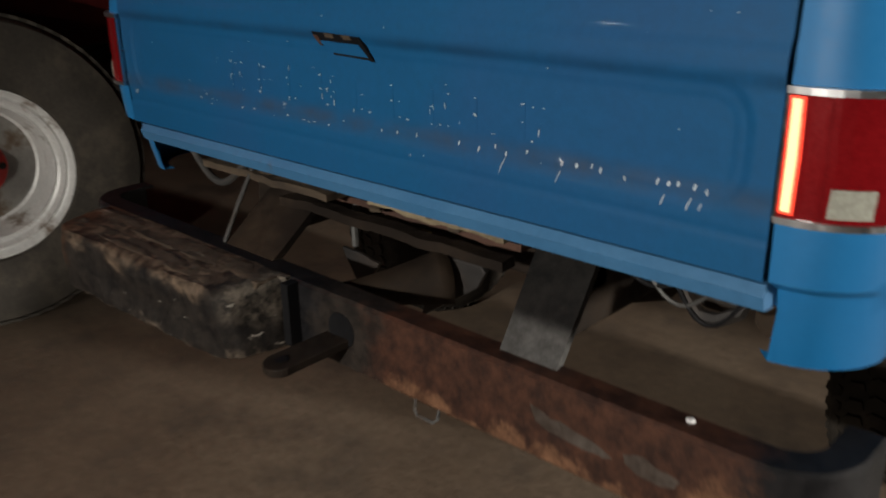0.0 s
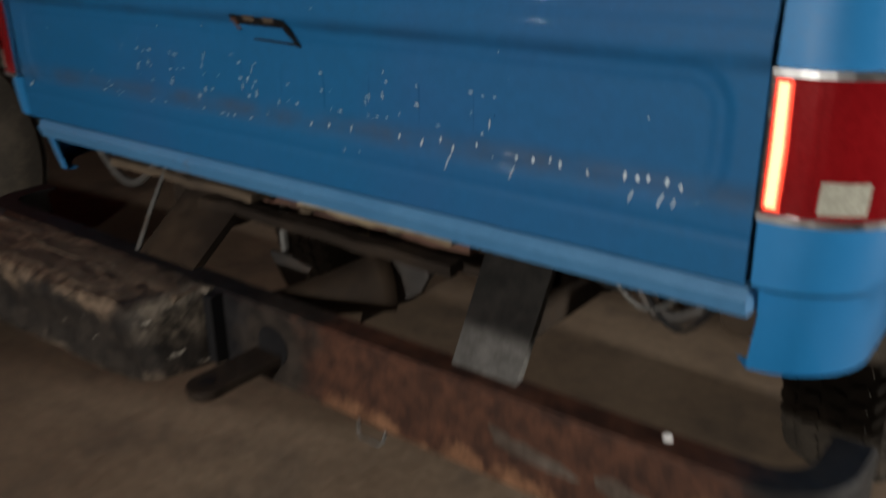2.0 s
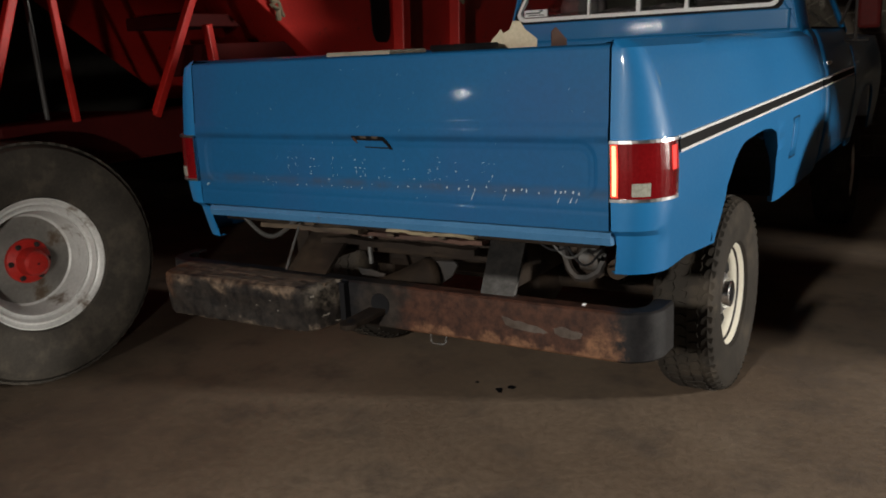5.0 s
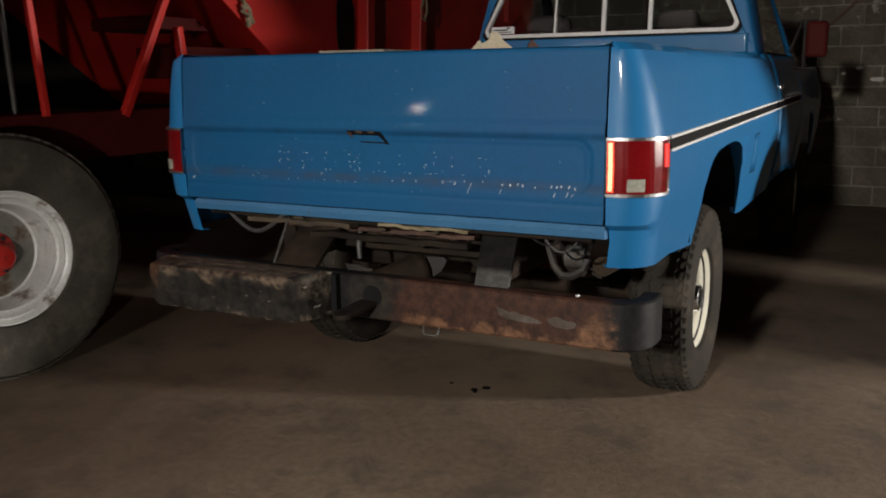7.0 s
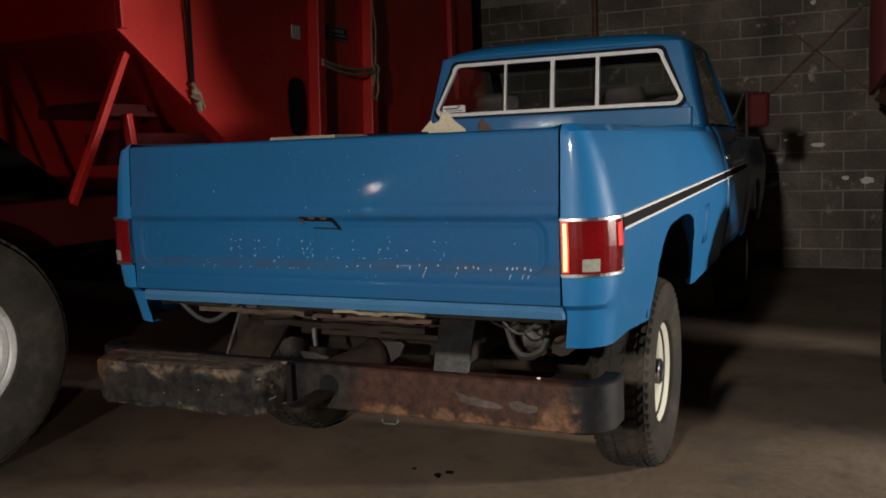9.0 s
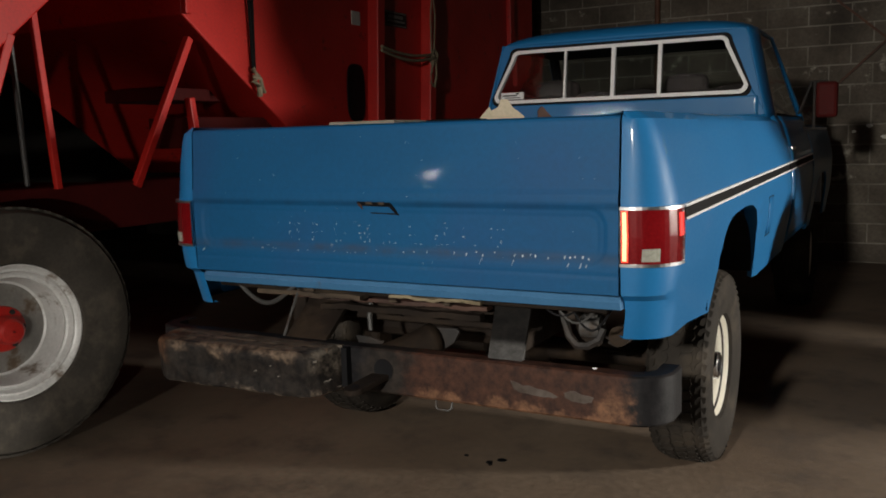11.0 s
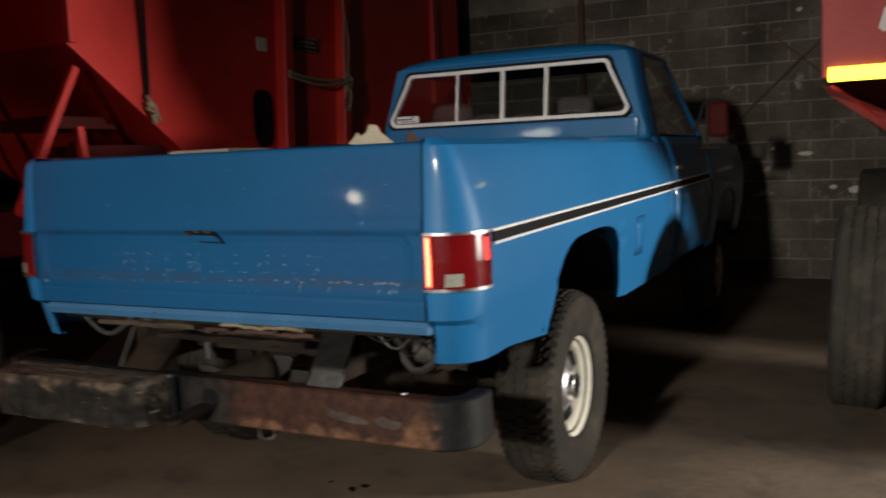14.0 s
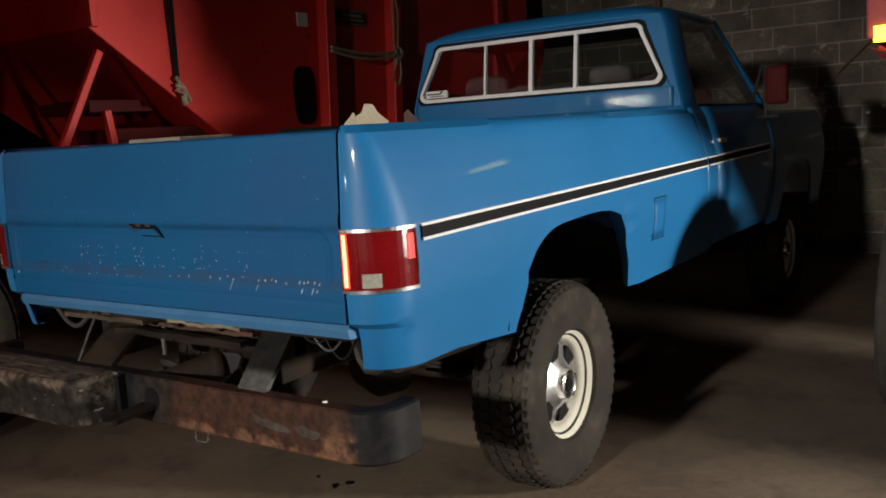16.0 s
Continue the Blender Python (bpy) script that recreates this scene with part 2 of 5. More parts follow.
SEAT = surface("dark_seat_cloth", [(0.012, 0.008, 0.008), (0.02, 0.012, 0.012)], 5, 120, (0.8, 0.95), 0, 0.3, grain=0.25)
SCUFF = surface("bare_scuff", [(0.24, 0.32, 0.39), (0.40, 0.47, 0.52)], 9, 80, (0.35, 0.5), 0.2, 0.1, grain=0.2)
SIGNPLATE = surface("pale_sign_plate", [(0.42, 0.40, 0.38), (0.52, 0.5, 0.48)], 6, 60, (0.3, 0.5), 0, 0.05, grain=0.1)



def stained_shaded_steel(name, coat, masks, rough=(0.5, 0.75), bump=0.3, scuffs=None):
    """Old paint with stains or painted shade of their own shape: each mask is a list of (axis, from, to) soft edges,
    with a colour.
    """
    m, n, l, p = nodes_of(name)
    p.inputs["Specular IOR Level"].default_value = 0.25
    co = n.new("ShaderNodeTexCoord")
    big, small = n.new("ShaderNodeTexNoise"), n.new("ShaderNodeTexNoise")
    big.inputs["Scale"].default_value, big.inputs["Detail"].default_value, big.inputs["Roughness"].default_value = 11, 8, 0.65
    small.inputs["Scale"].default_value, small.inputs["Detail"].default_value, small.inputs["Roughness"].default_value = 55, 8, 0.7
    for q in (big, small):
        l.new(co.outputs["Object"], q.inputs["Vector"])
    shift = n.new("ShaderNodeVectorMath")
    shift.operation = "MULTIPLY_ADD"
    l.new(big.outputs["Color"], shift.inputs[0])
    shift.inputs[1].default_value = (0.26, 0.0, 0.16)
    off = n.new("ShaderNodeVectorMath")
    off.operation = "ADD"
    l.new(co.outputs["Object"], off.inputs[0])
    off.inputs[1].default_value = (-0.13, 0.0, -0.08)
    l.new(off.outputs[0], shift.inputs[2])
    sep = n.new("ShaderNodeSeparateXYZ")
    l.new(shift.outputs[0], sep.inputs[0])

    mid = n.new("ShaderNodeTexNoise")
    mid.inputs["Scale"].default_value, mid.inputs["Detail"].default_value, mid.inputs["Roughness"].default_value = 24, 10, 0.75
    l.new(co.outputs["Object"], mid.inputs["Vector"])
    spread = n.new("ShaderNodeMapRange")
    spread.inputs[1].default_value, spread.inputs[2].default_value = 0.40, 0.64
    l.new(mid.outputs["Fac"], spread.inputs[0])

    def tone(lo, hi):
        mx = n.new("ShaderNodeMix")
        mx.data_type = "RGBA"
        l.new(spread.outputs[0], mx.inputs[0])
        mx.inputs[6].default_value, mx.inputs[7].default_value = (*lo, 1), (*hi, 1)
        return mx.outputs[2]
    out = tone(*coat)
    for edges, lo, hi in masks:
        fac = None
        for axis, a, c in edges:
            mr = n.new("ShaderNodeMapRange")
            mr.interpolation_type = "SMOOTHSTEP"
            src = sep.outputs[axis]
            mr.inputs[1].default_value, mr.inputs[2].default_value = min(a, c), max(a, c)
            mr.inputs[3].default_value, mr.inputs[4].default_value = (0, 1) if a < c else (1, 0)
            l.new(src, mr.inputs[0])
            if fac is None:
                fac = mr.outputs[0]
            else:
                mu = n.new("ShaderNodeMath")
                mu.operation = "MULTIPLY"
                l.new(fac, mu.inputs[0])
                l.new(mr.outputs[0], mu.inputs[1])
                fac = mu.outputs[0]
        mx = n.new("ShaderNodeMix")
        mx.data_type = "RGBA"
        l.new(fac, mx.inputs[0])
        l.new(out, mx.inputs[6])
        l.new(tone(lo, hi), mx.inputs[7])
        out = mx.outputs[2]
    if scuffs:
        # thin pale scrapes
        sm = n.new("ShaderNodeMapping")
        sm.inputs["Scale"].default_value = (9, 9, 26)
        sm.inputs["Rotation"].default_value = (0, 0.5, 0)
        l.new(co.outputs["Object"], sm.inputs[0])
        sn = n.new("ShaderNodeTexNoise")
        sn.inputs["Scale"].default_value, sn.inputs["Detail"].default_value, sn.inputs["Roughness"].default_value = 2.2, 9, 0.62
        l.new(sm.outputs[0], sn.inputs["Vector"])
        sr = n.new("ShaderNodeMapRange")
        sr.inputs[1].default_value, sr.inputs[2].default_value = 0.655, 0.70
        l.new(sn.outputs["Fac"], sr.inputs[0])
        sx = n.new("ShaderNodeMix")
        sx.data_type = "RGBA"
        l.new(sr.outputs[0], sx.inputs[0])
        l.new(out, sx.inputs[6])
        sx.inputs[7].default_value = (*scuffs, 1)
        out = sx.outputs[2]
    l.new(out, p.inputs["Base Color"])
    rr = n.new("ShaderNodeMapRange")
    rr.inputs[3].default_value, rr.inputs[4].default_value = rough
    l.new(small.outputs["Fac"], rr.inputs[0])
    l.new(rr.outputs[0], p.inputs["Roughness"])
    bp = n.new("ShaderNodeBump")
    bp.inputs["Strength"].default_value, bp.inputs["Distance"].default_value = bump, 0.004
    l.new(small.outputs["Fac"], bp.inputs["Height"])
    l.new(bp.outputs[0], p.inputs["Normal"])
    return m


BUMPER = stained_shaded_steel("rust_stained_bumper", ((0.003, 0.003, 0.004), (0.013, 0.012, 0.013)), [
    ([(0, -0.05, 0.02), (0, 0.9, 0.84)], (0.010, 0.008, 0.007), (0.030, 0.023, 0.019)),
    ([(0, 0.11, 0.20), (0, 0.92, 0.86)], (0.024, 0.011, 0.008), (0.072, 0.030, 0.018)),
    ([(0, 0.15, 0.22), (0, 0.92, 0.86), (2, 0.572, 0.548)], (0.07, 0.033, 0.019), (0.21, 0.105, 0.058)),
    ([(0, 0.78, 0.84), (0, 0.92, 0.87), (2, 0.66, 0.59)], (0.07, 0.034, 0.020), (0.23, 0.115, 0.062)),
], (0.40, 0.7))
STEPBLOCK = stained_shaded_steel("worn_step_block", ((0.006, 0.005, 0.005), (0.030, 0.024, 0.020)), [
    ([(2, 0.655, 0.690), (0, -0.83, -0.70), (0, -0.14, -0.24)], (0.024, 0.015, 0.010), (0.21, 0.15, 0.105)),
    ([(2, 0.552, 0.532)], (0.020, 0.015, 0.011), (0.20, 0.155, 0.12)),
    ([(0, -0.72, -0.82), (2, 0.58, 0.66)], (0.03, 0.015, 0.009), (0.17, 0.085, 0.045)),
    ([(0, -0.160, -0.125), (2, 0.60, 0.66)], (0.012, 0.010, 0.008), (0.17, 0.14, 0.11)),
], (0.45, 0.8), 0.8, scuffs=(0.34, 0.31, 0.27))

# the sill's shadow on the bracket's upper half is painted in
BRACKET = stained_shaded_steel("shaded_bracket_plate", ((0.006, 0.006, 0.006), (0.020, 0.018, 0.017)), [
    ([(1, 0.010, -0.020)], (0.060, 0.058, 0.056), (0.125, 0.122, 0.118)),
], (0.45, 0.7), 0.2)

# ---- mesh helpers ----


def thing(name, label, category, group="", at=(0, 0, 0), turn=0, kind=""):
    ob = new(name)
    ob.matrix_basis = pose(*at, 0, 0, turn)
    return tagged(ob, label, category, group, kind)


def part(name, bm, material, parent=None, label="", smooth=False, bevel=0.0, solid=0.0):
    bmesh.ops.recalc_face_normals(bm, faces=bm.faces)
    me = bpy.data.meshes.new(name)
    for f in bm.faces:
        f.smooth = smooth
    bm.to_mesh(me)
    bm.free()
    me.materials.append(material)
    if smooth:
        me.set_sharp_from_angle(angle=radians(32))
    ob = new(name, me)
    ob.parent = parent
    if label:
        ob["label"] = label
    if solid:
        md = ob.modifiers.new("thickness", "SOLIDIFY")
        md.thickness, md.offset = solid, 0
    if bevel:
        md = ob.modifiers.new("edges", "BEVEL")
        md.width, md.segments, md.limit_method, md.angle_limit = bevel, 2, "ANGLE", radians(40)
    return ob


def box(bm, x0, x1, y0, y1, z0, z1, m=None):
    v = [bm.verts.new((x, y, z)) for x in (x0, x1) for y in (y0, y1) for z in (z0, z1)]
    if m:
        for q in v:
            q.co = m @ q.co
    for f in ((0, 1, 3, 2), (4, 6, 7, 5), (0, 4, 5, 1), (2, 3, 7, 6), (0, 2, 6, 4), (1, 5, 7, 3)):
        bm.faces.new([v[k] for k in f])
    return bm


def boxed(*a, m=None):
    return box(bmesh.new(), *a, m=m)


def beam(bm, a, b, w, h, up=(0, 0, 1)):
    """A square bar from a to b."""
    a, b = Vector(a), Vector(b)
    d = (b - a).normalized()
    s = d.cross(Vector(up)).normalized() * w / 2
    u = s.cross(d).normalized() * h / 2
    r = [[bm.verts.new(p + i * s + j * u) for i, j in ((-1, -1), (1, -1), (1, 1), (-1, 1))] for p in (a, b)]
    for k in range(4):
        bm.faces.new((r[0][k], r[0][(k + 1) % 4], r[1][(k + 1) % 4], r[1][k]))
    bm.faces.new(r[0][::-1])
    bm.faces.new(r[1])
    return bm


def prism(bm, outline, m, thick):
    """A plate: a flat outline (u, v) put through m, with thickness along m's z."""
    lo = [bm.verts.new(m @ Vector((u, v, 0))) for u, v in outline]
    hi = [bm.verts.new(m @ Vector((u, v, thick))) for u, v in outline]
    bm.faces.new(lo[::-1])
    bm.faces.new(hi)
    n = len(lo)
    for k in range(n):
        bm.faces.new((lo[k], lo[(k + 1) % n], hi[(k + 1) % n], hi[k]))
    return bm


def tube(bm, pts, r, n=8, closed=False):
    pts = [Vector(p) for p in pts]
    rings = []
    for k, p in enumerate(pts):
        d = (pts[min(k + 1, len(pts) - 1)] - pts[max(k - 1, 0)]).normalized()
        s = d.orthogonal().normalized() if abs(d.z) > 0.95 else d.cross(Vector((0, 0, 1))).normalized()
        u = s.cross(d)
        rings.append([bm.verts.new(p + r * (math.cos(a) * s + math.sin(a) * u)) for a in [2 * math.pi * i / n for i in range(n)]])
    for a, b in zip(rings, rings[1:]):
        for i in range(n):
            bm.faces.new((a[i], a[(i + 1) % n], b[(i + 1) % n], b[i]))
    bm.faces.new(rings[0][::-1])
    bm.faces.new(rings[-1])
    return bm


def lathe(bm, profile, n=64, closed=False):
    """Turns a profile of (x, r) about the x axis."""
    rings = []
    for x, r in profile:
        rings.append([bm.verts.new((x, r * math.cos(2 * math.pi * k / n), r * math.sin(2 * math.pi * k / n))) for k in range(n)])
    pairs = list(zip(rings, rings[1:])) + ([(rings[-1], rings[0])] if closed else [])
    for a, b in pairs:
        for k in range(n):
            bm.faces.new((a[k], a[(k + 1) % n], b[(k + 1) % n], b[k]))
    return bm


def grid(bm, f, us, vs):
    g = [[bm.verts.new(f(u, v)) for v in vs] for u in us]
    for a, b in zip(g, g[1:]):
        for k in range(len(vs) - 1):
            bm.faces.new((a[k], b[k], b[k + 1], a[k + 1]))
    return bm


def steps(a, b, n):
    return [a + (b - a) * k / n for k in range(n + 1)]


def table(xs, ys):
    return lambda v: float(np.interp(v, xs, ys))


def ease(a, b, v):
    t = min(1, max(0, (v - a) / (b - a)))
    return t * t * (3 - 2 * t)


def mirrored(bm):
    for v in bm.verts:
        v.co.x = -v.co.x
    return bm


# ---- the shed ----
WALL_Y = 7.25
fl = tagged(part("floor", boxed(-9, 8, -9.2, 9, -0.3, 0), CONCRETE), "dirty brown concrete floor with stains", "floor", kind="structure")
wall_n = tagged(part("wall_north", boxed(-9, 8, WALL_Y + 0.008, WALL_Y + 0.3, 0, 4.6), MORTAR), "grey concrete block wall with pale mortar joints", "wall", kind="structure")
# the south wall is unseen; its opening is added to let world light fill in
for nm, a in (("wall_south", (-9, -3.2, -9.2, -9, 0, 4.6)), ("wall_south_right", (4.6, 8, -9.2, -9, 0, 4.6)), ("wall_south_lintel", (-3.2, 4.6, -9.2, -9, 3.7, 4.6)), ("wall_west", (-9.2, -9, -9, 9, 0, 4.6)), ("wall_east", (8, 8.2, -9, 9, 0, 4.6))):
    tagged(part(nm, boxed(*a), SHED), "dark shed wall", "wall", kind="structure")
tagged(part("ceiling", boxed(-9.2, 8.2, -9.2, 9, 4.6, 4.8), SHED), "dark shed ceiling", "ceiling", kind="structure")

# ---- the pickup truck ----
truck = thing("pickup_truck", "lifted blue pickup truck with battered tailgate and rusty bumper", "truck")
side_x = table([0.68, 0.76, 0.885, 0.905, 0.96, 1.05, 1.15, 1.2, 1.3, 1.39, 1.425, 1.442, 1.447], [0.944, 0.952, 0.970, 0.973, 0.982, 0.986, 0.984, 0.978, 0.957, 0.930, 0.913, 0.893, 0.872])
rear_y = table([0.68, 0.76, 0.885, 0.905, 1.0, 1.17, 1.43, 1.447], [0.07, 0.064, 0.040, 0.004, 0.0, 0.0, 0.018, 0.032])
corner_r = table([0.7, 1.2, 1.43, 1.447], [0.125, 0.125, 0.06, 0.04])
ARCH_Y = [0.0, 0.30, 0.65, 0.70, 0.77, 0.85, 0.97, 1.28, 1.45, 1.555, 1.60, 1.618, 1.622, 1.75, 2.70]
ARCH_Z = [0.762, 0.762, 0.728, 0.80, 0.94, 1.015, 1.058, 1.07, 1.062, 1.03, 0.965, 0.82, 0.705, 0.694, 0.694]
arch_line = table(ARCH_Y, ARCH_Z)


def bottom_z(y):
    if 0.66 < y < 1.5:
        return sum(arch_line(y + d) for d in steps(-0.05, 0.05, 10)) / 11
    return arch_line(y)


BED_END = 2.685


def around(u, z, off=0.0):
    """A place on the bedside's skin: u runs from the tailgate seam along the rear face, round the corner and forward."""
    s, r, c = side_x(z), rear_y(z), corner_r(z)
    x0, arc = 0.839, math.pi / 2 * 0.125
    flat = 0.986 - 0.125 - x0
    if u <= flat:
        x = x0 + (s - c - x0) * u / flat if s - c > x0 else x0 - (x0 - s + c) * u / flat
        return Vector((x, r - off, z))
    if u <= flat + arc:
        a = (u - flat) / arc * math.pi / 2
        return Vector((s - c + (c + off) * math.sin(a), r + c - (c + off) * math.cos(a), z))
    return Vector((s + off, r + c + (u - flat - arc), z))


U_ARC = 0.986 - 0.125 - 0.839 + math.pi / 2 * 0.125


def along(y):
    return U_ARC + y - 0.125


def bedside():
    bm = bmesh.new()
    us = steps(0, 0.022, 2) + steps(0.022, U_ARC, 10)[1:] + [along(y) for y in steps(0.125, 0.65, 6)[1:] + [0.675] + ARCH_Y[3:4] + [0.72, 0.745, 0.77, 0.795, 0.82] + ARCH_Y[5:6] + [0.88, 0.91, 0.94] + ARCH_Y[6:7] + [1.03] + [1.1, 1.2] + ARCH_Y[7:8] + [1.37] + ARCH_Y[8:9] + [1.51] + ARCH_Y[9:13] + steps(1.75, BED_END, 6)]
    rows = []
    for u in us:
        y = 0.0 if u <= U_ARC else u - U_ARC + 0.125
        zb = bottom_z(y)
        zs = [zb + (1.447 - zb) * k / 30 for k in range(31)]
        if zb < 0.87:
            zs[[abs(z - 0.885) for z in zs].index(min(abs(z - 0.885) for z in zs))] = 0.885
            k = zs.index(0.885)
            zs[k + 1] = 0.906
        col = [around(u, z) for z in zs]
        lip = around(u, zb)
        inner = [Vector((min(lip.x - 0.02, 0.93), lip.y + (0.02 if u <= U_ARC else 0), zb + 0.004))]
        top = col[-1]
        tail = [Vector((min(top.x, 0.845), max(top.y, 0.06), 1.444)), Vector((0.80, max(top.y, 0.07), 1.44)), Vector((0.80, max(top.y, 0.07), 1.02))]
        rows.append([bm.verts.new(p) for p in inner + col + tail])
    for a, b in zip(rows, rows[1:]):
        for k in range(len(a) - 1):
            bm.faces.new((a[k], b[k], b[k + 1], a[k + 1]))
    return bm


for flip in (False, True):
    bm = bedside()
    part("bedside", mirrored(bm) if flip else bm, BLUE, truck, "glossy blue painted steel bedside", smooth=True)


def slab(u0, u1, z0, z1, off, n=10, back=0.03, flip=False, rows=2):
    """A plate that follows the rear corner of the bed, standing proud of it."""
    bm = bmesh.new()
    front, rear = [], []
    for u in steps(u0, u1, n):
        front.append([bm.verts.new(around(u, z, off)) for z in steps(z0, z1, rows)])
        rear.append([bm.verts.new(around(u, z, off - back)) for z in steps(z0, z1, rows)])
    m = rows
    for k in range(n):
        for j in range(m):
            bm.faces.new((front[k][j], front[k + 1][j], front[k + 1][j + 1], front[k][j + 1]))
            bm.faces.new((rear[k][j], rear[k][j + 1], rear[k + 1][j + 1], rear[k + 1][j]))
        bm.faces.new((front[k][0], rear[k][0], rear[k + 1][0], front[k + 1][0]))
        bm.faces.new((front[k][m], front[k + 1][m], rear[k + 1][m], rear[k][m]))
    for k in (0, n):
        bm.faces.new([front[k][j] for j in range(m + 1)] + [rear[k][j] for j in range(m, -1, -1)])
    return mirrored(bm) if flip else bm


for flip in (False, True):
    L0, L1, U0, U1 = 0.994, 1.170, 0.001, U_ARC + 0.006
    light = part("tail_light", slab(U0, U1, L0 + 0.008, L1 - 0.008, 0.008, 14, flip=flip), LENS, truck, "dark red tail light lens", smooth=False)
    part("bezel", slab(U0, U1, L1 - 0.009, L1, 0.013, 14, flip=flip, rows=1), ALU, light, "chrome trim strip")
    part("bezel", slab(U0, U1, L0, L0 + 0.009, 0.013, 14, flip=flip, rows=1), ALU, light, "chrome trim strip")
    part("bezel", slab(U0, U0 + 0.004, L0, L1, 0.012, 1, flip=flip), CHROME, light, "chrome trim strip")
    part("bezel", slab(U1 - 0.004, U1, L0, L1, 0.012, 1, flip=flip), CHROME, light, "chrome trim strip")
    part("reflector_strip", slab(U0 + 0.005, U0 + 0.025, L0 + 0.014, L1 - 0.012, 0.010, 2, flip=flip), LENS if flip else GLOWRED, light, "dark red strip" if flip else "glowing orange red strip")
    if not flip:
        part("reflector_core", slab(U0 + 0.009, U0 + 0.021, L0 + 0.018, L1 - 0.015, 0.0125, 2, back=0.01), GLOWCORE, light, "white orange glowing core")
    part("side_lens", slab(U1 - 0.035, U1 - 0.012, L0 + 0.085, L1 - 0.022, 0.010, 2, flip=flip), GLOWSIDE, light, "bright red side lens")
    part("reverse_lens", slab(U0 + 0.062, U0 + 0.112, L0 + 0.016, L0 + 0.054, 0.011, 6, flip=flip), REVERSE, light, "cloudy white reversing lens")
    part("lens_rib", slab(U0 + 0.052, U0 + 0.054, L0 + 0.012, L1 - 0.012, 0.0105, 1, flip=flip), LENS, light)

# side moulding with pale edges
for flip in (False, True):
    def strip(y0, y1, lo, hi, off, z_shift=0.0):
        bm = bmesh.new()
        prof = []
        for y in steps(y0, y1, 12):
            zc = 1.143 + 0.0115 * (y - 0.16)
            row = []
            for z, o in ((zc + lo, 0.0), (zc + lo, off), (zc + hi, off), (zc + hi, 0.0)):
                row.append(bm.verts.new(((side_x(z) + o) * (-1 if flip else 1), y, z)))
            prof.append(row)
        for a, b in zip(prof, prof[1:]):
            for k in range(3):
                bm.faces.new((a[k], b[k], b[k + 1], a[k + 1]))
        bm.faces.new(prof[0])
        bm.faces.new(prof[-1][::-1])
        return bm
    for y0, y1 in ((0.165, BED_END - 0.005), (2.72, 3.93)):
        mould = part("side_moulding", strip(y0, y1, -0.018, 0.018, 0.006), BLACK, truck, "black side moulding stripe")
        part("edge_strip", strip(y0, y1, 0.016, 0.024, 0.009), WHITE_TRIM, mould, "white edge strip")
        part("edge_strip", strip(y0, y1, -0.024, -0.016, 0.009), WHITE_TRIM, mould, "white edge strip")

# fuel door on the bedside
bm = bmesh.new()
grid(bm, lambda y, z: Vector((side_x(z) + 0.001, y, z)), steps(1.93, 2.06, 4), steps(0.88, 1.05, 4))
gap = [(1.922, 0.872), (2.068, 0.872), (2.068, 1.058), (1.922, 1.058)]
for (ya, za), (yb, zb) in zip(gap, gap[1:] + gap[:1]):
    part("fuel_door_gap", beam(bmesh.new(), (side_x(za) - 0.001, ya, za), (side_x(zb) - 0.001, yb, zb), 0.005, 0.005), BLACK, truck)
part("fuel_door", bm, BLUE, truck, "blue fuel filler door", smooth=True, solid=0.004)

# tailgate
CX, CZ, HX, HZ, RR = 0.0, 1.080, 0.797, 0.088, 0.060


def gate_y(x, z):
    y = 0.017 * max(0, (z - 1.175) / 0.262)
    qx, qz = abs(x - CX) - HX + RR, abs(z - CZ) - HZ + RR
    d = math.hypot(max(qx, 0), max(qz, 0)) + min(max(qx, qz), 0) - RR
    y += 0.005 * ease(0.005, -0.013, d) + 0.0018 * ease(-0.018, -0.030, d)
    y -= 0.005 * ease(0.034, 0.008, abs(z - 1.192))
    y += 0.002 * ease(0.010, 0.0, abs(z - 0.962))
    y += 0.0022 * noise.noise(Vector((x * 3.0, z * 5.0, 0.3))) + 0.003 * ease(0.02, 0.0, abs(z - 1.012)) * noise.noise(Vector((x * 14, 1.7, z * 9)))
    return y


bm = bmesh.new()
zs = steps(0.906, 1.425, 104)
xs = steps(-0.833, -0.73, 30) + steps(-0.73, 0.73, 120)[1:] + steps(0.73, 0.833, 30)[1:]
rows = []
for x in xs:
    col = [Vector((x, gate_y(x, 0.906) + 0.03, 0.906))] + [Vector((x, gate_y(x, z), z)) for z in zs]
    yt = gate_y(x, 1.425)
    col += [Vector((x, yt + 0.004, 1.432)), Vector((x, yt + 0.014, 1.437)), Vector((x, yt + 0.045, 1.438)), Vector((x, yt + 0.05, 1.42)), Vector((x, yt + 0.05, 0.93))]
    rows.append([bm.verts.new(p) for p in col])
for a, b in zip(rows, rows[1:]):
    for k in range(len(a) - 1):
        bm.faces.new((a[k], b[k], b[k + 1], a[k + 1]))
bm.faces.new(rows[0])
bm.faces.new(rows[-1][::-1])
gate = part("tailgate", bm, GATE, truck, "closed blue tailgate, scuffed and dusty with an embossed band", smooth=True)


